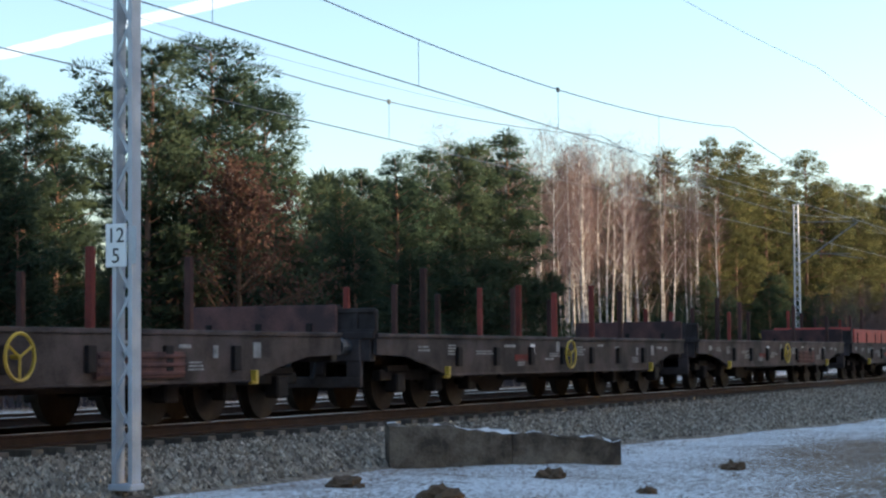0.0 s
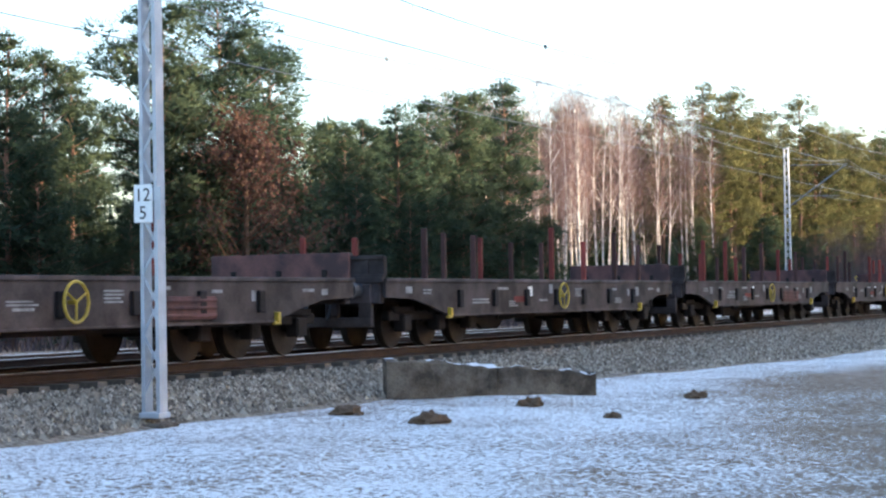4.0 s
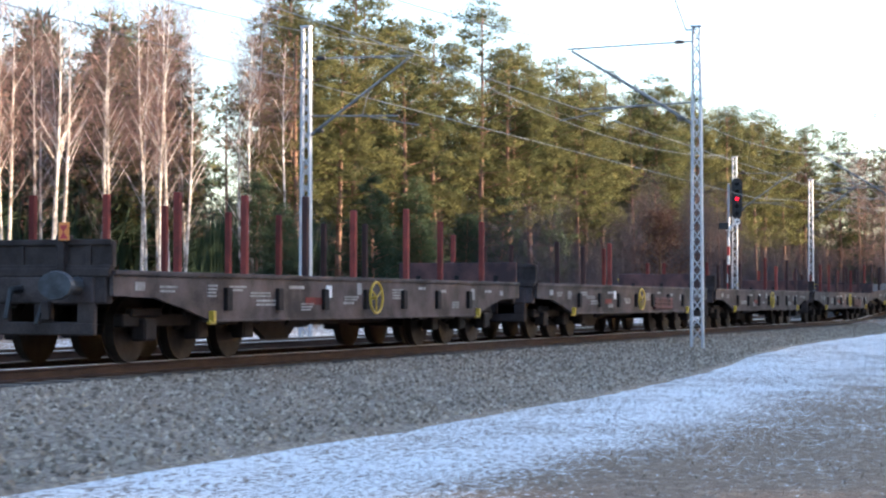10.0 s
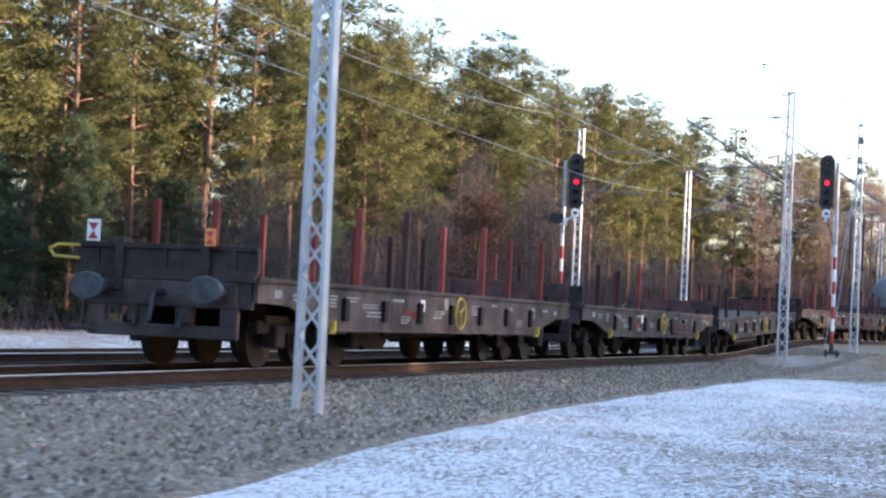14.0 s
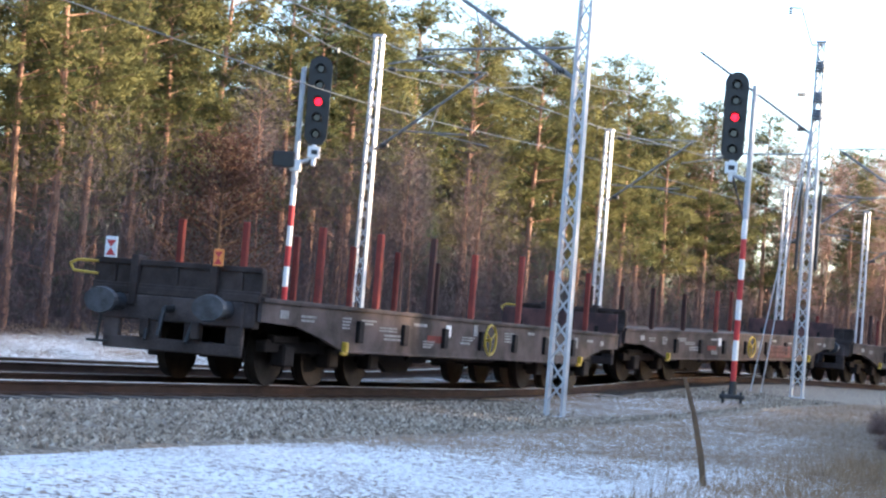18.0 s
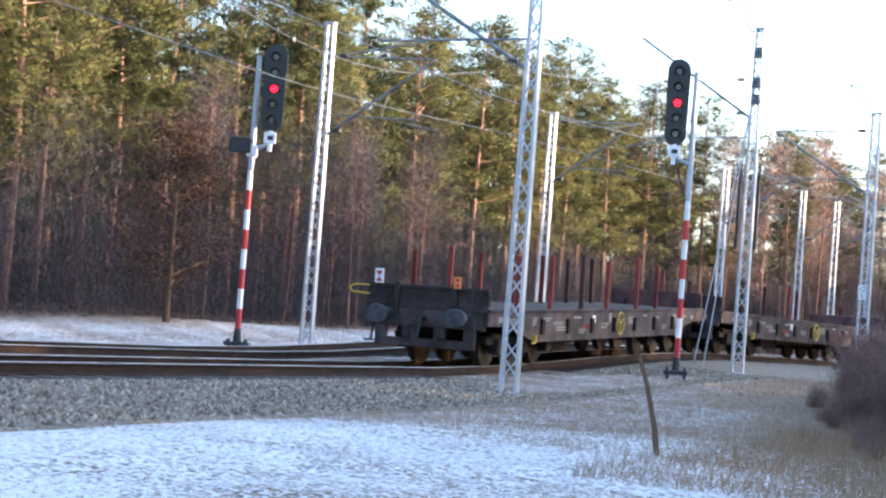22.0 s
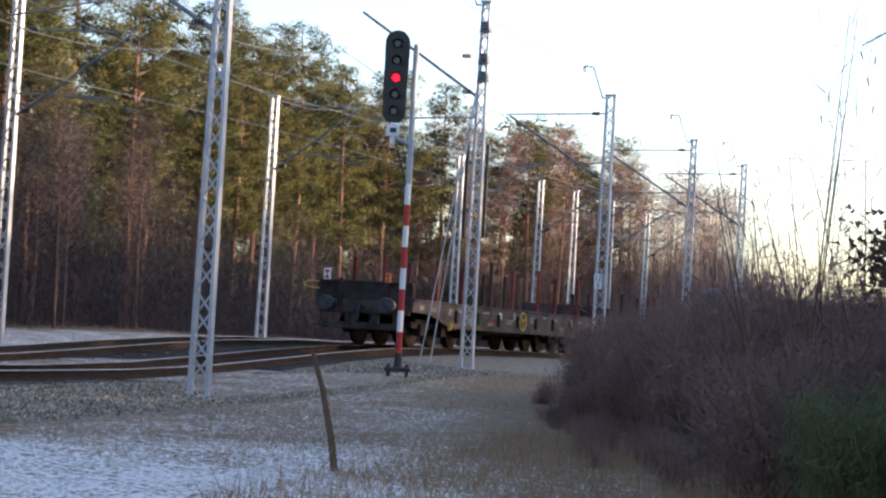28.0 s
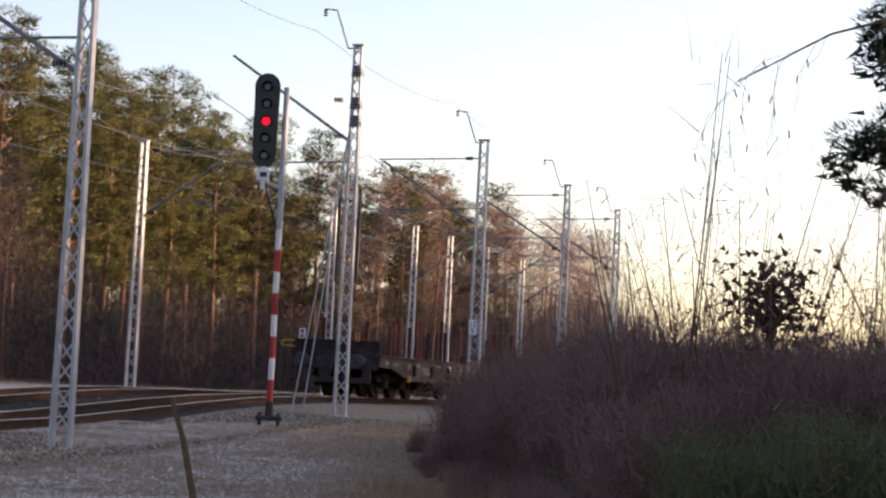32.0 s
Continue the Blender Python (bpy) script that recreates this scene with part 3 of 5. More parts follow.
def signal(x, y, z0, mirrored=False):
    """A five-lamp light signal with one red lamp burning, on a red and white striped post."""
    root = tagged(new("light_signal"), "black five-lamp railway signal showing red, red and white striped post", "signal", "signals beside the line")
    root.location = (x, y, z0)
    root.rotation_euler = (0, 0, radians(11 if mirrored else 22))
    s = 1 if mirrored else -1            # the side on which the head hangs, across the line
    z, up = 0.4, 0.36 if mirrored else 0.0          # up: how much higher the head sits
    part("foot", box(bmesh.new(), -0.28, -0.28, 0.0, 0.28, 0.28, 0.1, 0.02), M_DARKSTEEL, root, "dark bolted foot plate")
    for dx in (-0.2, 0.2):
        for dy in (-0.2, 0.2):
            part("stud", bar(bmesh.new(), (dx, dy, -0.25), (dx, dy, 0.16), 0.03), M_DARKSTEEL, root)
    part("post_shoe", bar(bmesh.new(), (0, 0, 0.1), (0, 0, z), 0.1, 0.075, 10), M_DARKSTEEL, root)
    for k in range(8):
        part("post_band", bar(bmesh.new(), (0, 0, z), (0, 0, z + 0.46), 0.065, sides=10), M_RED if k % 2 == 0 else M_WHITE, root, "red post band" if k % 2 == 0 else "white post band")
        z += 0.46
    part("upper_post", bar(bmesh.new(), (0, 0, z), (0, 0, 6.77 + up), 0.07, 0.06, 10), M_STEEL, root, "galvanised upper post")
    part("support", bar(bmesh.new(), (0, 0, 4.57 + up), (-0.1, s * 0.42, 4.72 + up), 0.05, 0.045, 8), M_STEEL, root)
    hy = s * 0.4
    bm = bmesh.new()
    pts = [(hy + 0.27 * math.cos(a), 6.77 + up + 0.27 * math.sin(a)) for a in np.linspace(0, math.pi, 11)] + [(hy - 0.25, 5.17 + up), (hy - 0.14, 5.02 + up), (hy + 0.14, 5.02 + up), (hy + 0.25, 5.17 + up)]
    lo = [bm.verts.new((-0.16, a, b)) for a, b in pts]
    hi = [bm.verts.new((-0.08, a, b)) for a, b in pts]
    bm.faces.new(lo); bm.faces.new(hi[::-1])
    for i in range(len(lo)):
        j = (i + 1) % len(lo)
        bm.faces.new((lo[j], lo[i], hi[i], hi[j]))
    bmesh.ops.recalc_face_normals(bm, faces=bm.faces[:])
    head = part("signal_head", bm, M_BLACK, root, "black rounded backboard")
    part("head_box", box(bmesh.new(), -0.08, hy - 0.17, 5.17 + up, 0.14, hy + 0.17, 6.82 + up, 0.03), M_BLACK, root)
    for k in range(5):
        zz = 6.74 + up - k * 0.37
        hood = bmesh.new()
        n = 10
        ring = [(math.cos(a), math.sin(a)) for a in np.linspace(-0.25 * math.pi, 1.25 * math.pi, n)]
        va = [hood.verts.new((-0.155, hy + 0.115 * c, zz + 0.115 * d)) for c, d in ring]
        vb = [hood.verts.new((-0.28, hy + 0.115 * c, zz + 0.115 * d)) for c, d in ring]
        for i in range(n - 1):
            hood.faces.new((va[i], va[i + 1], vb[i + 1], vb[i]))
        bmesh.ops.solidify(hood, geom=hood.faces[:], thickness=0.008)
        part("hood", hood, M_BLACK, head)
        part("lamp", bar(bmesh.new(), (-0.158, hy, zz), (-0.19, hy, zz), 0.085 if k == 2 else 0.1, 0.07, 14), M_REDLAMP if k == 2 else M_GLASS, head, "burning red lamp" if k == 2 else "dark lamp lens")
    part("name_plate", box(bmesh.new(), -0.2, hy - 0.14, 4.72 + up, -0.17, hy + 0.14, 4.98 + up, 0.006), M_WHITE, root, "white plate with unreadable mark")
    part("plate_mark", box(bmesh.new(), -0.206, hy - 0.08, 4.80 + up, -0.2, hy + 0.06, 4.90 + up), M_DARKSTEEL, root)
    part("plate_holder", box(bmesh.new(), -0.17, hy - 0.05, 4.54 + up, -0.08, hy + 0.05, 5.02 + up, 0.01), M_WHITE, root)
    part("cable", bar(bmesh.new(), (-0.12, hy, 4.82 + up), (0.0, 0.0, 3.9), 0.02), M_DARKSTEEL, root)
    if not mirrored:
        part("cable_box", box(bmesh.new(), -0.2, 0.02, 4.47, 0.1, 0.52, 4.82, 0.02), M_BLACK, root, "black cable box")
        part("bracket_box", box(bmesh.new(), -0.12, -0.12, 4.40, 0.1, 0.12, 4.67, 0.02), M_WHITE, root)
    return root


# ---- the train ----
PITCH, LENGTH, HALF = 18.0, 16.76, 1.42


def bogie(x, parent):
    b = part("bogie_frame", box(bmesh.new(), x - 2.1, -1.06, 0.5, x + 2.1, -0.9, 0.68, 0.02), M_GEAR, parent)
    part("bogie_frame", box(bmesh.new(), x - 2.1, 0.9, 0.5, x + 2.1, 1.06, 0.68, 0.02), M_GEAR, parent)
    part("bolster", box(bmesh.new(), x - 0.3, -0.9, 0.45, x + 0.3, 0.9, 0.8, 0.03), M_GEAR, parent)
    for dx in (-1.5, 0, 1.5):
        part("axle", bar(bmesh.new(), (x + dx, -0.9, 0.46), (x + dx, 0.9, 0.46), 0.08, sides=8), M_GEAR, b)
        for s in (-1, 1):
            bm = bar(bmesh.new(), (x + dx, s * 0.69, 0.46), (x + dx, s * 0.82, 0.46), 0.46, sides=28)
            bar(bm, (x + dx, s * 0.66, 0.46), (x + dx, s * 0.69, 0.46), 0.49, sides=28)
            part("wheel", bm, M_TYRE, parent, "worn steel wheel")
            part("axle_box", box(bmesh.new(), x + dx - 0.17, s * 0.92, 0.3, x + dx + 0.17, s * 1.16, 0.62, 0.03), M_GEAR, parent)
            part("spring", box(bmesh.new(), x + dx - 0.42, s * 0.98, 0.64, x + dx + 0.42, s * 1.1, 0.76, 0.02), M_GEAR, parent)


def buffers(x, d, parent):
    for s in (-0.875, 0.875):
        bm = bar(bmesh.new(), (x, s, 1.06), (x + d * 0.34, s, 1.06), 0.13, 0.11, 12)
        bar(bm, (x + d * 0.3, s, 1.06), (x + d * 0.55, s, 1.06), 0.085, sides=12)
        bmesh.ops.create_cone(bm, cap_ends=True, segments=20, radius1=0.27, radius2=0.25, depth=0.07,
                              matrix=Matrix.Translation((x + d * 0.585, s, 1.06)) @ Matrix.Diagonal((1, 1, 0.72, 1)) @ Matrix.Rotation(radians(90 * d), 4, "Y"))
        part("buffer", bm, M_BUFFER, parent, "broad steel buffer")
    bm = bar(bmesh.new(), (x, 0, 1.02), (x + d * 0.3, 0, 1.0), 0.06, 0.05, 8)
    bar(bm, (x + d * 0.3, 0, 1.02), (x + d * 0.42, 0, 0.62), 0.035, sides=6)
    part("screw_coupling", bm, M_DARKSTEEL, parent)
    for s in (-0.35, 0.4):
        part("brake_hose", bar(bmesh.new(), (x, s, 0.95), (x + d * 0.18, s * 0.9, 0.55), 0.03, sides=6), M_DARKSTEEL, parent)


def flat_wagon(seed, posts=0.9, board=True, tail=False, sides=False):
    """A six-axle flat wagon with fish-bellied sills, posts along both sides and a folded end wall; x = 0 at its rear end."""
    rng = random.Random(seed)
    sill, board_mat = M_SILL, M_BOARD
    w = tagged(new("flat_wagon"), "grimy dark six-axle flat wagon with rusty posts", "wagon", "wagons of the freight train")
    prof = [(0.0, 1.22), (0.0, 0.93), (1.1, 0.9), (1.9, 0.76), (2.65, 0.59), (LENGTH - 2.65, 0.59), (LENGTH - 1.9, 0.76), (LENGTH - 1.1, 0.9), (LENGTH, 0.93), (LENGTH, 1.22)]
    for s in (-1, 1):
        sl = part("side_sill", prism(bmesh.new(), prof, s * (HALF - 0.09), s * (HALF - 0.03)), sill, w)
        part("sill_flange", box(bmesh.new(), 0.0, s * (HALF - 0.12), 1.2, LENGTH, s * HALF, 1.27, 0.01), sill, w)
        part("lower_flange", box(bmesh.new(), 2.6, s * (HALF - 0.12), 0.555, LENGTH - 2.6, s * HALF, 0.59, 0.006), sill, w)
        for k in range(7):
            x = 3.2 + k * (LENGTH - 6.4) / 6
            part("post_pocket", box(bmesh.new(), x - 0.09, s * (HALF - 0.03), 0.72, x + 0.09, s * (HALF + 0.035), 1.06, 0.012), M_GEAR, sl)
        for x in (2.7, LENGTH - 2.7):
            bm = box(bmesh.new(), x - 0.045, s * HALF - 0.05, 0.56, x + 0.045, s * HALF + 0.05, 0.72, 0.012)
            box(bm, x - 0.1, s * HALF - 0.02, 0.52, x + 0.1, s * HALF + 0.045, 0.58, 0.015)
            part("lashing_hook", bm, M_YELLOW, w, "yellow lashing hook")
    part("deck", box(bmesh.new(), 0.02, -HALF + 0.13, 1.16, LENGTH - 0.02, HALF - 0.13, 1.25, 0.01), M_DECK, w)
    for x in (0.05, LENGTH - 0.05):
        part("headstock", box(bmesh.new(), x - 0.09, -1.3, 0.82, x + 0.09, 1.3, 1.2, 0.02), sill, w)
    part("centre_sill", prism(bmesh.new(), [(0.2, 1.14), (0.2, 0.85), (3.5, 0.7), (5.0, 0.45), (LENGTH - 5.0, 0.45), (LENGTH - 3.5, 0.7), (LENGTH - 0.2, 0.85), (LENGTH - 0.2, 1.14)], -0.3, 0.3), M_GEAR, w)
    part("brake_cylinder", bar(bmesh.new(), (6.3, -0.75, 0.62), (7.2, -0.75, 0.62), 0.2, sides=12), M_GEAR, w)
    part("air_tank", bar(bmesh.new(), (9.0, 0.75, 0.62), (10.4, 0.75, 0.62), 0.2, sides=12), M_GEAR, w)
    part("brake_rigging", prism(bmesh.new(), [(4.9, 0.6), (5.6, 0.25), (6.4, 0.25), (6.9, 0.6)], -0.85, -0.75), M_GEAR, w)
    bogie(2.9, w)
    bogie(LENGTH - 2.9, w)
    buffers(0.0, -1, w)
    buffers(LENGTH, 1, w)
    # rear end wall, folded up
    for y0, y1 in ((-1.38, -0.68), (-0.6, 0.62), (0.7, 1.38)):
        fl = part("end_flap", box(bmesh.new(), -0.02, y0, 1.3, 0.1, y1, 1.66, 0.015), M_FLAP, w, "dark steel end flap")
        part("flap_rib", box(bmesh.new(), -0.06, y0, 1.6, -0.015, y1, 1.68, 0.01), M_FLAP, fl)
        part("flap_rib", box(bmesh.new(), -0.06, y0, 1.28, -0.015, y1, 1.34, 0.01), M_FLAP, fl)
        part("flap_stud", box(bmesh.new(), -0.05, (y0 + y1) / 2 - 0.04, 1.34, -0.015, (y0 + y1) / 2 + 0.04, 1.6, 0.006), M_FLAP, fl)
    for y in (-0.64, 0.66):
        part("end_post", box(bmesh.new(), -0.12, y - 0.06, 1.02, 0.12, y + 0.06, 1.74, 0.012), M_FLAP, w)
    part("end_beam", box(bmesh.new(), -0.07, -1.36, 1.18, 0.1, 1.36, 1.3, 0.015), M_FLAP, w)
    part("end_plate", box(bmesh.new(), -0.08, -1.13, 0.82, 0.02, 1.13, 1.18, 0.02), M_SILL, w, "grimy brown end plate")
    for y in (-0.42, 0.42):
        part("tow_bracket", box(bmesh.new(), -0.14, y - 0.07, 0.6, 0.0, y + 0.07, 0.86, 0.02), M_FLAP, w)
    hb = bmesh.new()
    pts = [(-0.05, 1.3, 1.62), (-0.1, 1.62, 1.62), (-0.12, 1.74, 1.56), (-0.1, 1.68, 1.46), (-0.05, 1.3, 1.44)]
    for a, b in zip(pts, pts[1:]):
        bar(hb, a, b, 0.02)
    part("shunter_handle", hb, M_YELLOW, w, "yellow hand rail loop")
    # posts and boards
    n = 7
    for s in (-1, 1):
        for k in range(n):
            if rng.random() > posts:
                continue
            x = 2.0 + k * (LENGTH - 4.2) / (n - 1) + rng.uniform(-0.2, 0.2)
            h, r = (rng.uniform(1.15, 1.32), 0.05) if tail else (rng.uniform(0.85, 1.2), 0.05)
            bm = box(bmesh.new(), x - r, s * (HALF - 0.14 - r), 1.25, x + r, s * (HALF - 0.14 + r), 1.25 + h, 0.012)
            red = rng.random() < (0.9 if tail else 0.45)
            part("stake_post", bm, M_RUST if red else M_DARKRUST, w, "rusty red stake post" if red else "dark brown stake post")
    if board:
        fb = part("end_board", box(bmesh.new(), LENGTH - 0.12, -1.36, 1.25, LENGTH - 0.05, 1.36, 1.7, 0.01), board_mat, w, "rusty front end board")
        for y in (-0.9, 0.0, 0.9):
            part("hinge", box(bmesh.new(), LENGTH - 0.15, y - 0.05, 1.22, LENGTH - 0.03, y + 0.05, 1.42, 0.01), M_GEAR, fb)
    if sides:
        for s in (-1, 1):
            for k in range(4):
                x = 0.3 + k * 4.05
                bd = part("side_board", box(bmesh.new(), x, s * (HALF - 0.05), 1.27, x + 4.0, s * HALF, 1.72, 0.01), M_REDWAGON if k < 2 else M_BOARD, w, "bright red drop side" if k < 2 else "rusty drop side")
                for dx in (0.5, 2.0, 3.5):
                    part("hinge", box(bmesh.new(), x + dx - 0.05, s * HALF, 1.24, x + dx + 0.05, s * (HALF + 0.02), 1.6, 0.006), M_GEAR, bd)
        part("rear_board", box(bmesh.new(), 0.14, -1.3, 1.27, 0.2, 1.3, 1.78, 0.01), M_REDWAGON, w, "bright red end board")
    if seed % 2:
        for s in (-1, 1):
            bx = part("stake_box", box(bmesh.new(), 10.2, s * (HALF - 0.03), 0.64, 12.2, s * (HALF + 0.03), 0.98, 0.01), M_BOARD, w, "ribbed rust-brown stake box")
            for z in (0.7, 0.81, 0.92):
                part("box_rib", box(bmesh.new(), 10.22, s * (HALF + 0.028), z - 0.025, 12.18, s * (HALF + 0.055), z + 0.025, 0.008), M_BOARD, bx)
    part("lower_beam", box(bmesh.new(), -0.06, -1.13, 0.4, 0.04, 1.13, 0.58, 0.02), M_SILL, w, "grimy lower end beam")
    for y in (-1.0, -0.33, 0.33, 1.0):
        part("beam_hanger", box(bmesh.new(), -0.06, y - 0.13, 0.56, 0.04, y + 0.13, 0.84, 0.015), M_SILL, w)
    # brake wheel and stencils on both sides
    for s in (-1, 1):
        bw = bmesh.new()
        cx, cz, r = 8.6, 0.92, 0.27
        y = s * (HALF + 0.09)
        rim = [[bw.verts.new((cx + (r + 0.022 * math.cos(q)) * math.cos(a), y + 0.022 * math.sin(q), cz + (r + 0.022 * math.cos(q)) * math.sin(a))) for q in np.linspace(0, 2 * math.pi, 6)[:-1]]
               for a in np.linspace(0, 2 * math.pi, 25)[:-1]]
        for k in range(24):
            for q in range(5):
                bw.faces.new((rim[k][q], rim[(k + 1) % 24][q], rim[(k + 1) % 24][(q + 1) % 5], rim[k][(q + 1) % 5]))
        for k in range(3):
            a = 0.5 + k * 2.0944
            bar(bw, (cx, y, cz), (cx + r * math.cos(a), y, cz + r * math.sin(a)), 0.016, sides=5)
        bar(bw, (cx, s * (HALF - 0.03), cz), (cx, y, cz), 0.03)
        part("brake_wheel", bw, M_YELLOW, w, "yellow hand brake wheel")
        for x, z, wd, ht in ((0.7, 1.06, 0.26, 0.12), (2.5, 1.02, 0.36, 0.2), (4.15, 0.97, 0.8, 0.09), (4.1, 0.85, 0.95, 0.12), (5.4, 1.08, 0.55, 0.05), (7.4, 0.92, 0.7, 0.09), (7.3, 0.83, 0.45, 0.04), (8.0, 1.07, 0.2, 0.2),
                             (11.9, 1.05, 0.3, 0.05), (13.2, 0.98, 0.13, 0.17), (14.0, 1.0, 0.22, 0.22), (14.7, 1.06, 0.4, 0.05), (15.3, 1.03, 0.22, 0.1), (1.5, 1.04, 0.5, 0.12), (3.3, 1.06, 0.6, 0.1), (6.0, 0.78, 0.5, 0.14), (9.4, 1.0, 0.55, 0.2), (10.6, 1.1, 0.35, 0.05), (12.5, 0.8, 0.5, 0.14)):
            if rng.random() < 0.15:
                continue
            x += rng.uniform(-0.3, 0.3)
            rows = max(1, int(ht / 0.045)) if wd > 0.3 else 1
            for r in range(rows):
                z0 = z - ht / 2 + r * ht / rows
                cut = rng.uniform(0.0, 0.35) * wd if rows > 1 else 0.0
                part("stencil", box(bmesh.new(), x, s * (HALF - 0.03), z0, x + wd - cut, s * (HALF - 0.024), z0 + ht / rows * (0.55 if rows > 1 else 1)), M_STENCIL, w, "worn white stencil marking")
        x = 6.4 + rng.uniform(-0.2, 0.4)
        part("stencil", box(bmesh.new(), x, s * (HALF - 0.03), 0.92, x + 0.22, s * (HALF - 0.022), 1.12), M_WHITE, w, "white plate on the sill")
        part("paint_patch", box(bmesh.new(), x - 0.8, s * (HALF - 0.03), 0.8, x - 0.15, s * (HALF - 0.024), 0.92), M_RUST, w, "red paint patch")
    if tail:
        for y, mat, z, k in ((1.05, M_WHITE, 1.68, 1.0), (-0.72, M_ORANGE, 1.66, 0.8)):
            b = part("tail_board", box(bmesh.new(), -0.16, y - 0.1 * k, z, -0.14, y + 0.1 * k, z + 0.3 * k, 0.004), mat, w, "tail marker board with red hourglass")
            bm = bmesh.new()
            for pts in (((y - 0.08 * k, z + 0.25 * k), (y + 0.08 * k, z + 0.25 * k), (y, z + 0.14 * k)), ((y - 0.08 * k, z + 0.03 * k), (y + 0.08 * k, z + 0.03 * k), (y, z + 0.14 * k))):
                vs = [bm.verts.new((-0.163, a, c)) for a, c in pts]
                ws = [bm.verts.new((-0.161, a, c)) for a, c in pts]
                bm.faces.new(vs)
                for i in range(3):
                    bm.faces.new((vs[i], vs[(i + 1) % 3], ws[(i + 1) % 3], ws[i]))
            part("hourglass", bm, M_RED, b)
        bm = bar(bmesh.new(), (-0.1, 1.15, 0.9), (-0.12, 1.18, 0.48), 0.025)
        bar(bm, (-0.12, 1.0, 0.48), (-0.12, 1.35, 0.48), 0.02)
        part("step", bm, M_DARKSTEEL, w)
    return w


def tank_wagon():
    w = tagged(new("tank_wagon"), "dark grey rail tank wagon with a pale sheen", "wagon", "wagons of the freight train")
    bm = bmesh.new()
    n = 24
    prev = None
    for x, r in ((0.6, 0.0), (0.62, 0.9), (0.8, 1.25), (1.1, 1.42), (13.9, 1.42), (14.2, 1.25), (14.38, 0.9), (14.4, 0.0)):
        ring = [bm.verts.new((x, max(r, 0.02) * math.cos(a), 2.55 + max(r, 0.02) * math.sin(a))) for a in np.linspace(0, 2 * math.pi, n, endpoint=False)]
        if prev:
            for i in range(n):
                bm.faces.new((prev[i], prev[(i + 1) % n], ring[(i + 1) % n], ring[i]))
        prev = ring
    for f in bm.faces:
        f.smooth = True
    part("tank", bm, M_TANK, w)
    part("frame", box(bmesh.new(), 0.0, -1.1, 0.9, 15.0, 1.1, 1.15, 0.02), M_GEAR, w)
    part("dome", bar(bmesh.new(), (7.5, 0, 3.9), (7.5, 0, 4.2), 0.4, sides=14), M_TANK, w)
    bogie(2.6, w)
    bogie(12.4, w)
    buffers(0.0, -1, w)
    buffers(15.0, 1, w)
    return w


TRAIN = []


def build_train():
    for i in range(9):
        w = flat_wagon(30 + i, tail=(i == 0), sides=(i == 6), posts=(1.0, 0.3, 0.75, 0.8, 0.75, 0.7, 0.5, 0.5, 0.4)[i])
        if i == 0:
            tagged(w, "grimy six-axle flat wagon with two hourglass tail boards")
        if i == 6:
            tagged(w, "flat wagon with bright red and rusty drop sides")
        TRAIN.append(w)


# rear end of the last wagon along the line, second by second
TAIL = [(-1, -51.8), (0, -42.8), (1, -33.2), (2, -24.9), (3, -15.6), (4, -6.4), (6.5, 15.6), (7, 20.6), (7.5, 25.2), (8, 30.6), (8.5, 36.8), (9, 50.1), (9.5, 61.5), (10, 69.2), (11, 76.6), (12, 83.0), (13, 90.5), (14, 97.0), (15, 109.8), (16.5, 119.0), (18, 125.8), (19, 129.8), (20, 132.4),
        (23, 140.2), (25, 145.6), (26, 148.6), (29.5, 155.6), (32, 160.0), (33, 161.7)]


def tail_at(t):
    i = max(k for k in range(1, len(TAIL) - 2) if TAIL[k][0] <= t or k == 1)
    (t0, a0), (t1, a1), (t2, a2), (t3, a3) = TAIL[i - 1], TAIL[i], TAIL[i + 1], TAIL[i + 2]
    m1, m2 = (a2 - a0) / (t2 - t0), (a3 - a1) / (t3 - t1)
    h = t2 - t1
    u = (t - t1) / h
    return (2 * u ** 3 - 3 * u ** 2 + 1) * a1 + (u ** 3 - 2 * u ** 2 + u) * h * m1 + (3 * u ** 2 - 2 * u ** 3) * a2 + (u ** 3 - u ** 2) * h * m2


def on_line(x, length, track=TRACKS[0]):
    """A wagon's pose with its rear end at x and both bogies on the track."""
    a, b = x + 2.9, x + length - 2.9
    ya, yb, za, zb = bend(a), bend(b), rise(a), rise(b)
    turn, climb = math.degrees(math.atan2(yb - ya, b - a)), math.degrees(math.atan2(zb - za, b - a))
    slope_y, slope_z = (yb - ya) / (b - a), (zb - za) / (b - a)
    return pose(x, track + ya - 2.9 * slope_y, za - 2.9 * slope_z, 0, -climb, turn)


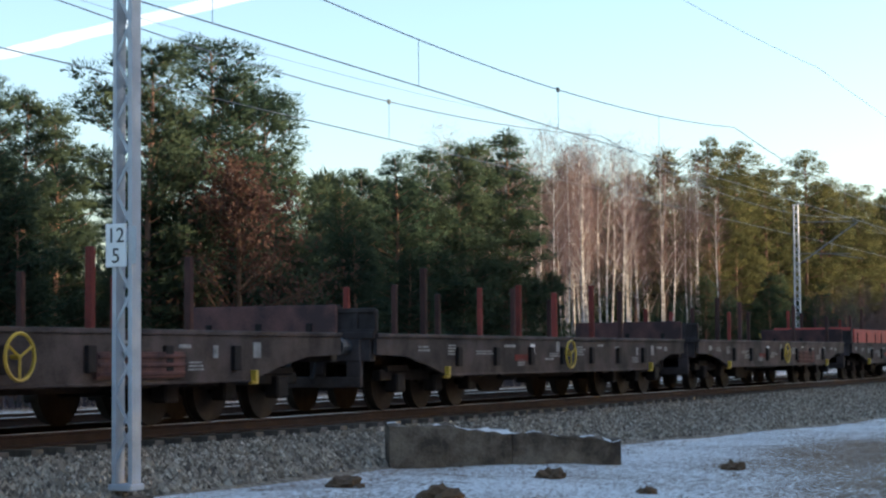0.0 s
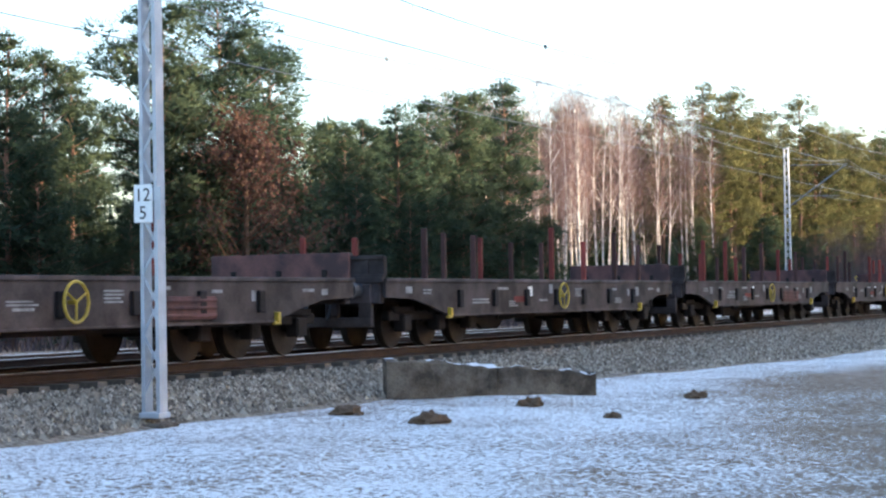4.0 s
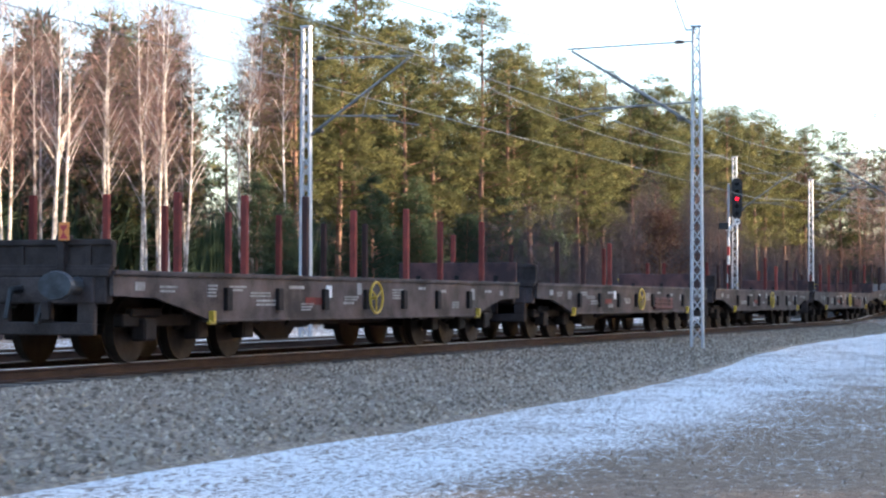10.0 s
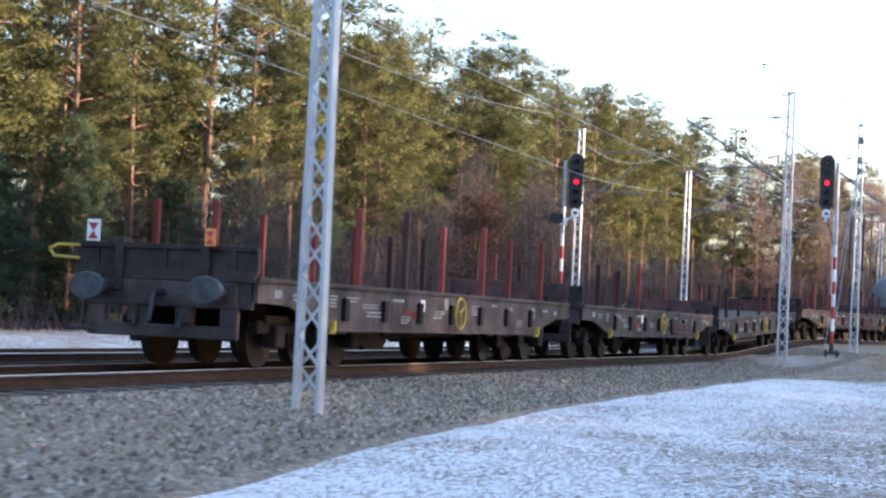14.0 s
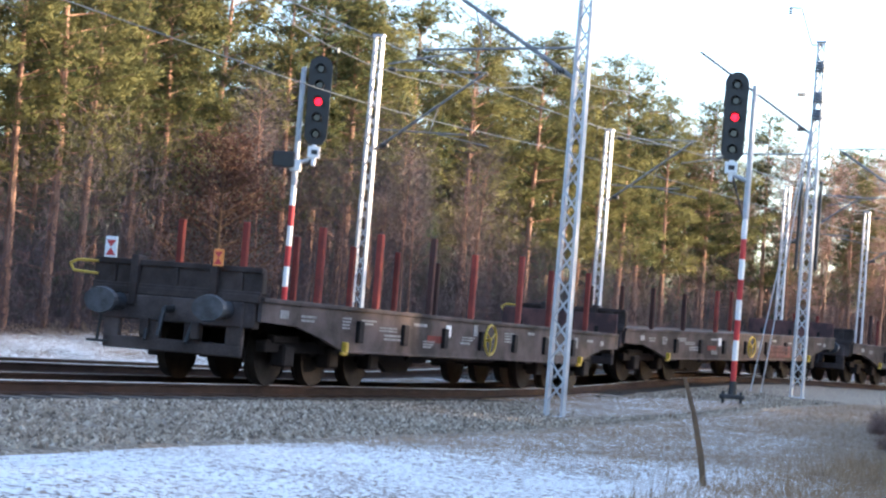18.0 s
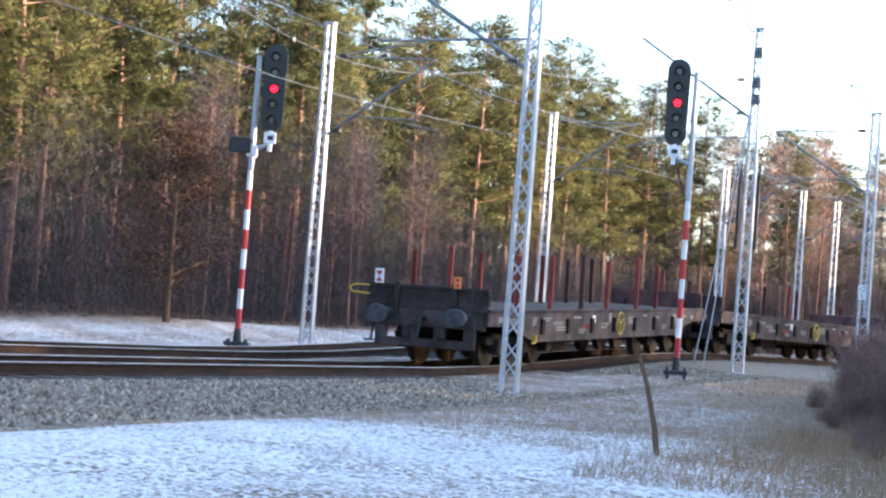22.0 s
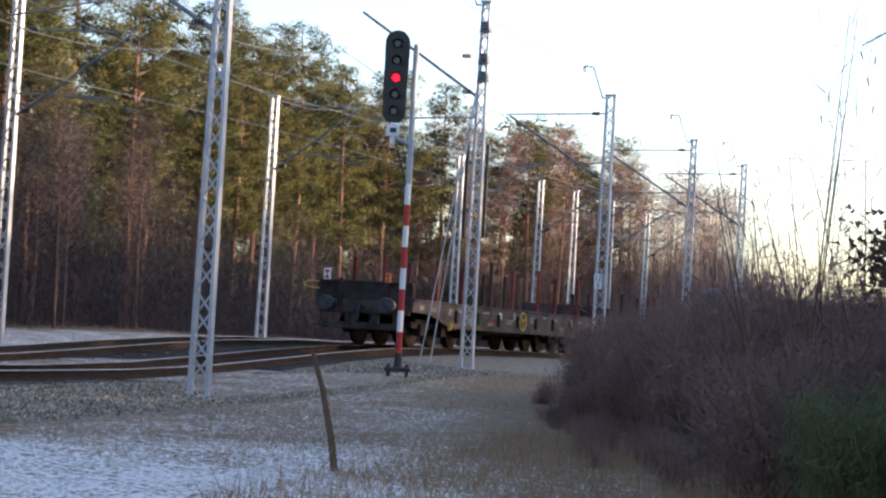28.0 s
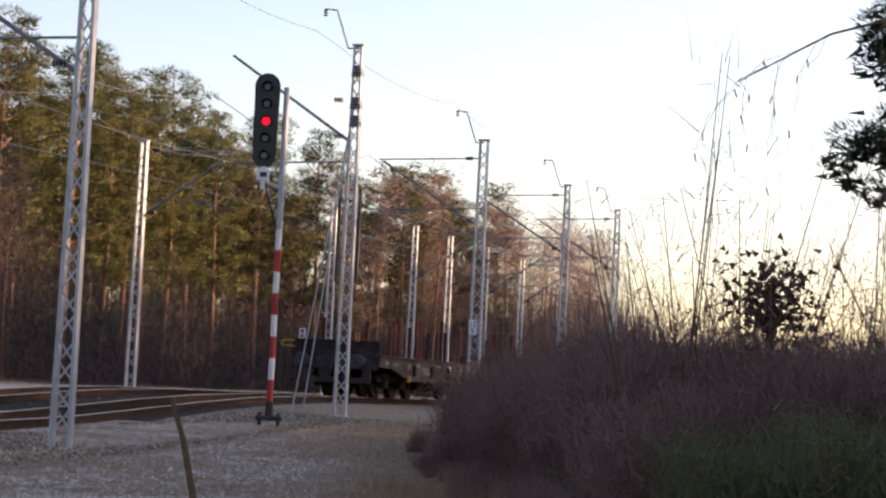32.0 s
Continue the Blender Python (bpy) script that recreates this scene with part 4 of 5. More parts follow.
# ---- trees ----
def pine_meshes(seed, h, base, rad, limbs=46, lean=0.0, tuft=90, size=1.0, round_top=0.7, needles=None, core=20, pad=0.5, young=False, stubs=12):
    """Trunk with limbs, and a crown of flattened needle pads strung along the limbs, with gaps between them."""
    rng = np.random.default_rng(seed)
    bm = bmesh.new()
    knots = [Vector((lean * u * u * h + 0.1 * math.sin(u * 5 + seed), 0.1 * math.cos(u * 4 + seed), u * h)) for u in np.linspace(0, 0.97, 8)]
    r = 0.0105 * h + 0.03
    for i in range(7):
        bar(bm, knots[i], knots[i + 1], r * (1 - 0.12 * i), r * (1 - 0.12 * (i + 1)), 7)
    cs, ws, ns, inner, inner_n = [], [], [], [], []
    whorl = rng.uniform(0, 6.28)
    lobes = rng.uniform(0.6, 1.15, 7)
    for k in range(limbs):
        u = (k + rng.uniform(0, 1)) / limbs
        z = base + (h - base) * u * 0.97
        a = whorl + (k // 4) * 0.8 + (k % 4) * 1.57 + rng.uniform(-0.5, 0.5)
        if young:
            prof = (1 - u) ** round_top * (0.75 + 0.25 * min(1, u * 5)) + 0.07
        else:
            prof = math.sin(math.pi * (0.16 + 0.8 * u)) ** round_top
        ln = rad * prof * rng.uniform(0.55, 1.15) * lobes[int((a % 6.28) / 0.9) % 7]
        up = rng.uniform(0.05, 0.4) + 0.75 * u * u
        d = np.array((math.cos(a), math.sin(a), up))
        d /= np.linalg.norm(d)
        i = min(6, int(z / h / 0.97 * 7))
        p0 = np.array(knots[i].lerp(knots[i + 1], min(1.0, z / h / 0.97 * 7 - i))) - (0, 0, 0.15)
        bar(bm, p0, p0 + d * ln * 0.9, 0.012 + 0.02 * ln / rad, 0.01, 4)
        m = max(1, int(round(ln / (1.05 * pad))))
        side = np.array((-math.sin(a), math.cos(a), 0))
        for q in range(m):
            c = p0 + d * ln * (0.35 + 0.65 * (q + 1) / m) + side * rng.normal(0, 0.22 * pad * (1 + q)) + (0, 0, rng.normal(0, 0.12))
            pr = pad * rng.uniform(0.6, 1.15) * (1.0 if u < 0.85 else 0.92)
            n = max(6, int(tuft * (pr / pad) ** 2))
            e = rng.normal(0, 1, (n, 3))
            e[:, 2] = np.abs(e[:, 2]) * np.where(rng.random(n) < 0.72, 1, -0.6)
            e /= np.linalg.norm(e, axis=1)[:, None]
            off = e * pr * rng.uniform(0.35, 1.0, (n, 1)) ** 0.5 * (1, 1, 0.55)
            cs.append(c + off)
            ws.append(e * (0.9, 0.9, 0.5) + d * 0.3 + (0, 0, 0.4))
            ns.append(e * (0.9, 0.9, 1.2) + np.array((d[0], d[1], 0)) * 0.35 + (0, 0, 0.2))
            inner.append(c + rng.normal(0, 0.42 * pr, (core, 3)) * (1, 1, 0.4) - (0, 0, 0.08 * pr))
            inner_n.append(np.tile((d[0] * 0.6, d[1] * 0.6, -0.5), (core, 1)))
    for k in range(stubs):
        z = base * rng.uniform(0.3, 1.05)
        a = rng.uniform(0, 6.28)
        ln = rng.uniform(0.4, 1.5)
        i = min(6, int(z / h / 0.97 * 7))
        p0 = knots[i].lerp(knots[i + 1], min(1.0, z / h / 0.97 * 7 - i))
        bar(bm, p0, p0 + Vector((ln * math.cos(a), ln * math.sin(a), rng.uniform(-0.3, 0.35))), 0.022, 0.007, 3)
    v, f = slivers(rng, np.concatenate(cs), np.concatenate(ws), 0.24 * size, 0.036 * size, 0.22)
    ic = np.concatenate(inner)
    v2, f2 = slivers(rng, ic, rng.normal(0, 1, ic.shape) * (1, 1, 0.4), 0.34 * size ** 0.5, 0.12 * size ** 0.5, 0.2)
    nn = np.concatenate([np.repeat(np.concatenate(ns), 3, 0), np.repeat(np.concatenate(inner_n), 3, 0)])
    nn /= np.linalg.norm(nn, axis=1)[:, None] + 1e-9
    me = bpy.data.meshes.new("trunk")
    bm.to_mesh(me)
    bm.free()
    me.materials.append(M_BARK)
    return me, raw_mesh("crown", np.concatenate([v, v2]), np.concatenate([f, f2 + len(v)]), needles or M_PINE, nn)


def birch_meshes(seed, h, twigs=36, thick=0.016, reach=1.0, mat_twig=None, mat_trunk=None):
    rng = np.random.default_rng(seed)
    bm = bmesh.new()
    knots = [Vector((0.12 * math.sin(u * 4 + seed) * h / 8, 0.1 * math.cos(u * 3 + seed), u * h)) for u in np.linspace(0, 1, 9)]
    r = 0.078
    for i in range(8):
        bar(bm, knots[i], knots[i + 1], r * (1 - 0.11 * i), r * (1 - 0.11 * (i + 1)), 7)
    cs, ws = [], []
    for k in range(30):
        u = rng.uniform(0.48, 1.0) if k > 4 else rng.uniform(0.25, 0.5)
        p = np.array(knots[min(7, int(u * 8))].lerp(knots[min(8, int(u * 8) + 1)], u * 8 % 1))
        a = rng.uniform(0, 6.28)
        ln = (1.05 - u) * 2.6 + 0.3
        d = np.array((math.cos(a) * 0.5 * reach, math.sin(a) * 0.5 * reach, 1.0))
        e = p + d * ln * 0.75
        bar(bm, p, e, 0.014, 0.006, 3)
        for q in range(twigs):
            cs.append(p + d * ln * 0.75 * rng.uniform(0.2, 1.05) + rng.normal(0, 0.3 * reach, 3))
            ws.append((rng.normal(0, 0.5) + d[0], rng.normal(0, 0.5) + d[1], rng.uniform(-0.2, 1.2)))
    v, f = slivers(rng, cs, ws, 0.5, thick, 0.2)
    me = bpy.data.meshes.new("trunk")
    bm.to_mesh(me)
    bm.free()
    me.materials.append(mat_trunk or M_BIRCH)
    return me, raw_mesh("crown", v, f, mat_twig or M_TWIG)


def leafy_meshes(seed, h, rad, mat, count=6000, size=0.16):
    """A low tree that keeps its dead leaves."""
    rng = np.random.default_rng(seed)
    bm = bmesh.new()
    cs, ws = [], []
    bar(bm, (0, 0, 0), (0, 0, h * 0.8), 0.1, 0.03, 7)
    for k in range(40):
        z = h * rng.uniform(0.12, 0.85)
        a = rng.uniform(0, 6.28)
        ln = rad * (1.1 - z / h) * rng.uniform(0.6, 1.15)
        d = np.array((math.cos(a), math.sin(a), rng.uniform(0.2, 0.8)))
        bar(bm, (0, 0, z), np.array((0, 0, z)) + d * ln, 0.03, 0.008, 4)
        for q in range(count // 40):
            cs.append(np.array((0, 0, z)) + d * ln * rng.uniform(0.25, 1.1) + rng.normal(0, 0.22, 3))
            ws.append(rng.normal(0, 1, 3))
    v, f = slivers(rng, cs, ws, size, size * 0.7, 0.2)
    me = bpy.data.meshes.new("trunk")
    bm.to_mesh(me)
    bm.free()
    me.materials.append(M_STICK)
    return me, raw_mesh("crown", v, f, mat)


def plant(name, meshes, x, y, scale, turn, label, category, group, height_scale=None):
    root = tagged(new(name), label, category, group)
    root.location, root.rotation_euler = (x, y, ground_z(x, y) - 0.05), (0, 0, turn)
    root.scale = (scale, scale, height_scale or scale)
    for n, me in zip(("trunk", "crown"), meshes):
        shared(n, me, root)
    return root


TOPS = ((20, 8.4), (40, 8.6), (46, 8.8), (60, 8.0), (64, 8.7), (69, 9.4), (75, 10.8), (80, 10.8), (86, 10.4), (92, 10.8), (103, 12.8), (111, 14.2), (120, 14.5), (130, 15.3), (136, 14.8), (141, 13.4), (150, 13.6), (167, 14.8), (190, 15.6), (215, 15.0), (260, 13.5))


def top_at(x):
    return float(np.interp(x, [a for a, b in TOPS], [b for a, b in TOPS]))


def build_trees():
    rng = random.Random(11)
    low = [pine_meshes(s, 10.0, 0.4, 2.9, 96, tuft=140, size=0.62, round_top=0.62, pad=0.5, young=True) for s in (1, 2, 3, 4)]            # bushy, branched to the ground
    crowned = [pine_meshes(s, 10.0, 1.4, 2.7, 88, tuft=190, size=0.62, round_top=0.5, pad=0.58) for s in (71, 72, 73)]                       # rounded crowns on a bare foot
    tall = [pine_meshes(s, 16.0, 5.2, 2.8, 58, 0.012, tuft=180, size=0.7, needles=M_SUNGOLD, pad=0.62, stubs=22) for s in (5, 6, 7, 8, 9)]      # bare stems below
    low_far = [pine_meshes(s, 10.0, 0.5, 2.9, 70, tuft=16, size=2.1, round_top=0.62, core=8, young=True) for s in (11, 12)]
    tall_far = [pine_meshes(s, 16.0, 5.0, 2.8, 46, 0.01, tuft=18, size=2.1, needles=M_SUNGOLD, core=8, pad=0.65) for s in (13, 14)]
    shade = [pine_meshes(s, 20.0, 3.0, 4.2, 60, tuft=9, size=5.0, core=5, pad=1.0) for s in (15, 16)]
    birch = [birch_meshes(s, 12.0, 70, 0.010, 1.3) for s in (21, 22, 23, 24)]
    G1, G2, G3 = "young pines behind the line", "tall pines behind the line", "bare birches behind the line"
    L1, L2, L3 = "bushy dark green pine with lit tips", "tall pine with bare reddish trunk and olive, sun-gold crown", "leafless white-stemmed birch with pinkish twigs"

    def pine(x, y, h, bushy=True, kind=None):
        back = y > 35.0 + wood_edge(x)
        k = kind or ((low_far if back else low) if bushy else (tall_far if back else tall))
        s = h / (10.0 if bushy else 16.0)
        plant("pine_tree", rng.choice(k), x, y, s, rng.uniform(0, 6.28), L1 if bushy else L2, "pine", G1 if bushy else G2)

    # pines of the first stretch: a rounded pair above the oak, lower bushy ones on both sides
    for x, h in ((49.4, 10.6), (52.9, 11.3), (56.4, 9.9), (51.0, 8.8)):
        pine(x, 30.8, h, kind=crowned)
    for x in (38, 41.0, 43.4, 46.0, 61.5, 64.2, 66.8, 69.6, 72.2, 74.8, 77.4):
        pine(x, 31 + rng.uniform(-1, 1.2), top_at(x) * rng.uniform(0.96, 1.03))
    for i in range(15):
        x = 25 + i * 4.0 + rng.uniform(-1, 1)
        pine(x, 34 + rng.uniform(0, 3), top_at(x) * rng.uniform(0.84, 0.97))
    for i in range(16):
        x = rng.uniform(25, 118)
        pine(x, rng.uniform(40, 50), top_at(x) * rng.uniform(0.78, 0.95))
    for i in range(13):
        x = 34 + i * 3.6 + rng.uniform(-0.8, 0.8)
        if abs(x - 51.5) > 2.2:
            pine(x, 28.6 + rng.uniform(0, 1.0), rng.uniform(4.0, 6.0))
    # birches
    for i in range(58):
        x = 84 + 28 * rng.random() ** 1.05
        plant("birch_tree", rng.choice(birch), x, rng.uniform(30, 40), rng.uniform(0.86, 1.02) * (0.95 if x < 86 else 1.0), rng.uniform(0, 6.28), L3, "birch", G3)
    # tall pines
    for i in range(52):
        x = 112.5 + i * 2.4 + rng.uniform(-0.9, 0.9)
        pine(x, rng.uniform(28.5, 32.5) + wood_edge(x), top_at(x) * rng.uniform(0.82, 1.02), False)
    for i in range(46):
        x = 110 + i * 2.8 + rng.uniform(-1.2, 1.2)
        pine(x, rng.uniform(34, 46) + wood_edge(x), top_at(x) * rng.uniform(0.82, 1.02), False)
    for i in range(16):
        x = 106 + i * 2.1 + rng.uniform(-0.8, 0.8)
        pine(x, rng.uniform(28.0, 31.0), rng.uniform(3.4, 6.4), True)
    for i in range(26):
        x = rng.uniform(128, 215)
        pine(x, rng.uniform(30, 40) + wood_edge(x), rng.uniform(4.5, 9.0), True)
    for i in range(64):
        x = 96 + i * 2.2 + rng.uniform(-1, 1)
        pine(x, rng.uniform(44, 58) + wood_edge(x), top_at(x) * rng.uniform(0.82, 1.0), i % 3 == 0)
    tall_shrub = [birch_meshes(s, 12.0, 90, 0.022, 2.2, M_BRUSH, M_BARK) for s in (28, 29)]
    for i in range(20):
        x = 149.5 + i * 1.0 + rng.uniform(-0.8, 0.8)
        plant("bare_shrub", rng.choice(tall_shrub), x, rng.uniform(25.6, 28.5), rng.uniform(0.42, 0.66), rng.uniform(0, 6.28), "tall bare grey-brown shrub before the pines", "shrub", "bare shrubs before the pines")
    far = [birch_meshes(s, 12.0, 64, 0.028, 1.9, M_FARTWIG, M_BARK) for s in (25, 26, 27)]
    L4 = "far leafless tree with pinkish-brown twigs"
    for i in range(34):
        x = 204 + i * 1.25 + rng.uniform(-2, 2)
        y = 26.5 + rng.uniform(0, 7) + wood_edge(x) - 0.16 * (x - 204)
        plant("bare_tree", rng.choice(far), x, y, rng.uniform(0.8, 1.1), rng.uniform(0, 6.28), L4, "tree", "far bare trees")
    for i in range(30):
        x = 232 + i * 1.3
        y = 15.5 - 0.62 * i + rng.uniform(-1.5, 2.5)
        plant("bare_tree", rng.choice(far), x, y, rng.uniform(0.35, 0.55) * (1 - 0.012 * i), rng.uniform(0, 6.28), L4, "tree", "far bare trees")
    # the wood on the camera's side, which shades the line
    sets = []
    for trunk, crown in shade:
        pair = []
        for me in (trunk, crown):
            me.calc_loop_triangles()
            co, tri = np.empty(len(me.vertices) * 3), np.empty(len(me.loop_triangles) * 3, int)
            me.vertices.foreach_get("co", co)
            me.loop_triangles.foreach_get("vertices", tri)
            pair.append((co.reshape(-1, 3), tri.reshape(-1, 3)))
        sets.append(pair)
    joined = ([], [], 0), ([], [], 0)
    for i in range(290):
        x, y, a = -50 + i * 1.15 + rng.uniform(-1, 1), rng.uniform(-38, -25), rng.uniform(0, 6.28)
        k = rng.uniform(17.5, 21.5) / 20 * (1.02 - 0.1 * smooth(108, 140, x))
        turn = np.array(((math.cos(a), math.sin(a), 0), (-math.sin(a), math.cos(a), 0), (0, 0, 1)))
        joined = tuple((vs + [co @ turn * k + (x, y, ground_z(x, y) - 0.05)], fs + [tri + n], n + len(co)) for (vs, fs, n), (co, tri) in zip(joined, rng.choice(sets)))
    for (vs, fs, n), name, mat in zip(joined, ("facing_wood_trunks", "facing_wood_crowns"), (M_BARK, M_PINE)):
        tagged(new(name, raw_mesh(name, np.concatenate(vs), np.concatenate(fs).tolist(), mat)), "tall dark pines of the wood facing the line", "woods", kind="stuff")
    oak = leafy_meshes(41, 6.0, 2.6, M_OAK, 5600, 0.1)
    plant("oak_tree", oak, 50.3, 28.3, 1.3, 0.4, "young oak still holding russet leaves", "oak", "oaks with brown leaves")
    plant("oak_tree", oak, 145.6, 25.4, 1.0, 2.0, "young oak still holding russet leaves", "oak", "oaks with brown leaves")
    # a pine and saplings beyond the bushes, at the meadow's end
    plant("pine_tree", pine_meshes(31, 10.0, 3.4, 1.7, 70, tuft=300, size=0.42, pad=0.36, young=True), 135.0, -1.75, 1.35, 1.0, "dark pine standing beyond the bushes", "pine", "young pines behind the line")
    # a birch whose long limb hangs over the bushes
    weeping = tagged(new("birch_tree"), "birch with a long limb of hanging catkin twigs", "birch", "bare birches behind the line")
    weeping.location = (122.0, -3.4, ground_z(122.0, -3.4) - 0.05)
    bm = bmesh.new()
    bar(bm, (0, 0, 0), (0.1, 0.1, 3.2), 0.12, 0.1, 8)
    bar(bm, (0.1, 0.1, 3.2), (0.0, 0.3, 7.5), 0.1, 0.04, 8)
    part("trunk", bm, M_STICK, weeping)
    nr = np.random.default_rng(77)
    limbs = [[Vector(p) for p in ((0.06, 0.2, 5.0), (0, 1.3, 5.3), (0.1, 2.8, 4.95), (0.1, 3.9, 4.65), (0.05, 4.7, 4.2))],
             [Vector(p) for p in ((0.06, 0.2, 5.6), (-0.3, 1.2, 5.95), (-0.5, 2.2, 5.75), (-0.6, 3.0, 5.3), (-0.6, 3.3, 4.9))],
             [Vector(p) for p in ((0.06, 0.1, 4.2), (0.3, 0.9, 4.5), (0.4, 1.7, 4.4), (0.5, 2.3, 4.1), (0.5, 2.6, 3.7))]]
    for limb in limbs:
        bm = bmesh.new()
        for i in range(4):
            bar(bm, limb[i], limb[i + 1], 0.026 - 0.005 * i, 0.021 - 0.005 * i, 5)
        arm = part("limb", bm, M_STICK, weeping)
        for k in range(34):
            i = int(nr.integers(0, 4))
            p = limb[i].lerp(limb[i + 1], nr.random())
            bm = bmesh.new()
            way = nr.normal(0.1, 0.12)
            for q in range(int(nr.integers(2, 6))):
                e = p + Vector((nr.normal(0, 0.05), way * (1 - 0.2 * q) + nr.normal(0, 0.04), -nr.uniform(0.06, 0.2) - 0.06 * q))
                bar(bm, p, e, 0.0035, 0.0025, 3)
                if nr.random() < 0.4:
                    bar(bm, e, e + Vector((0, nr.normal(0, 0.02), -0.07)), 0.009, 0.006, 5)
                p = e
            part("twig", bm, M_STICK, arm)


def brush_strip(name, n, xs, ys, heights, width, mat, label, category, spread=0.22, seed=9, along=True):
    """Upright stems, scattered over a strip: undergrowth, grass and broom."""
    rng = np.random.default_rng(seed)
    x = rng.uniform(*xs, n)
    y = ys[0] + (ys[1] - ys[0]) * rng.uniform(0, 1, n) ** (1.4 if along else 1.0)
    if along:
        y = y + np.array([wood_edge(a) for a in x])
    if mat is M_FROST:
        keep = np.array([snow_cover(a, b) > 0.3 + 0.25 * noise.noise(Vector((a * 0.9, b * 0.9, 2))) for a, b in zip(x, y)])
        x, y, n = x[keep], y[keep], int(keep.sum())
    h = rng.uniform(*heights, n)
    c = np.stack([x, y, np.array([ground_z(a, b) - 0.03 for a, b in zip(x, y)])], 1)
    v, f = slivers(rng, c, np.tile((0.0, 0, 1), (n, 1)), 1.0, width, spread)
    v = v.reshape(-1, 3, 3)
    v[:, 2] = v[:, 0] + (v[:, 2] - v[:, 0]) * h[:, None]
    return tagged(new(name, raw_mesh(name, v.reshape(-1, 3), f, mat)), label, category, kind="stuff")


def twig_bush(seed, h, rad, stems, twigs, mat_twig, width=0.012, ln=0.3):
    """A bare bush: stems that fork into many fine twigs."""
    rng = np.random.default_rng(seed)
    cs, ws = [], []
    bm = bmesh.new()
    for k in range(stems):
        a, lean_ = rng.uniform(0, 6.28), rng.uniform(0.1, 0.5)
        d = np.array((math.cos(a) * lean_, math.sin(a) * lean_, 1.0))
        hh = h * rng.uniform(0.6, 1.05)
        p0 = np.array((math.cos(a), math.sin(a), 0)) * rad * 0.3 * rng.random()
        p1 = p0 + d * hh
        bar(bm, p0, p1, 0.012, 0.004, 4)
        for q in range(twigs):
            u = rng.uniform(0.15, 1.0)
            cs.append(p0 + d * hh * u + rng.normal(0, rad * 0.22, 3) * (1, 1, 0.3))
            ws.append(d + rng.normal(0, 0.8, 3))
    v, f = slivers(rng, cs, ws, ln, width, 0.2)
    me = bpy.data.meshes.new("branch_work")
    bm.to_mesh(me)
    bm.free()
    me.materials.append(M_STICK)
    return me, raw_mesh("foliage", v, f, mat_twig)


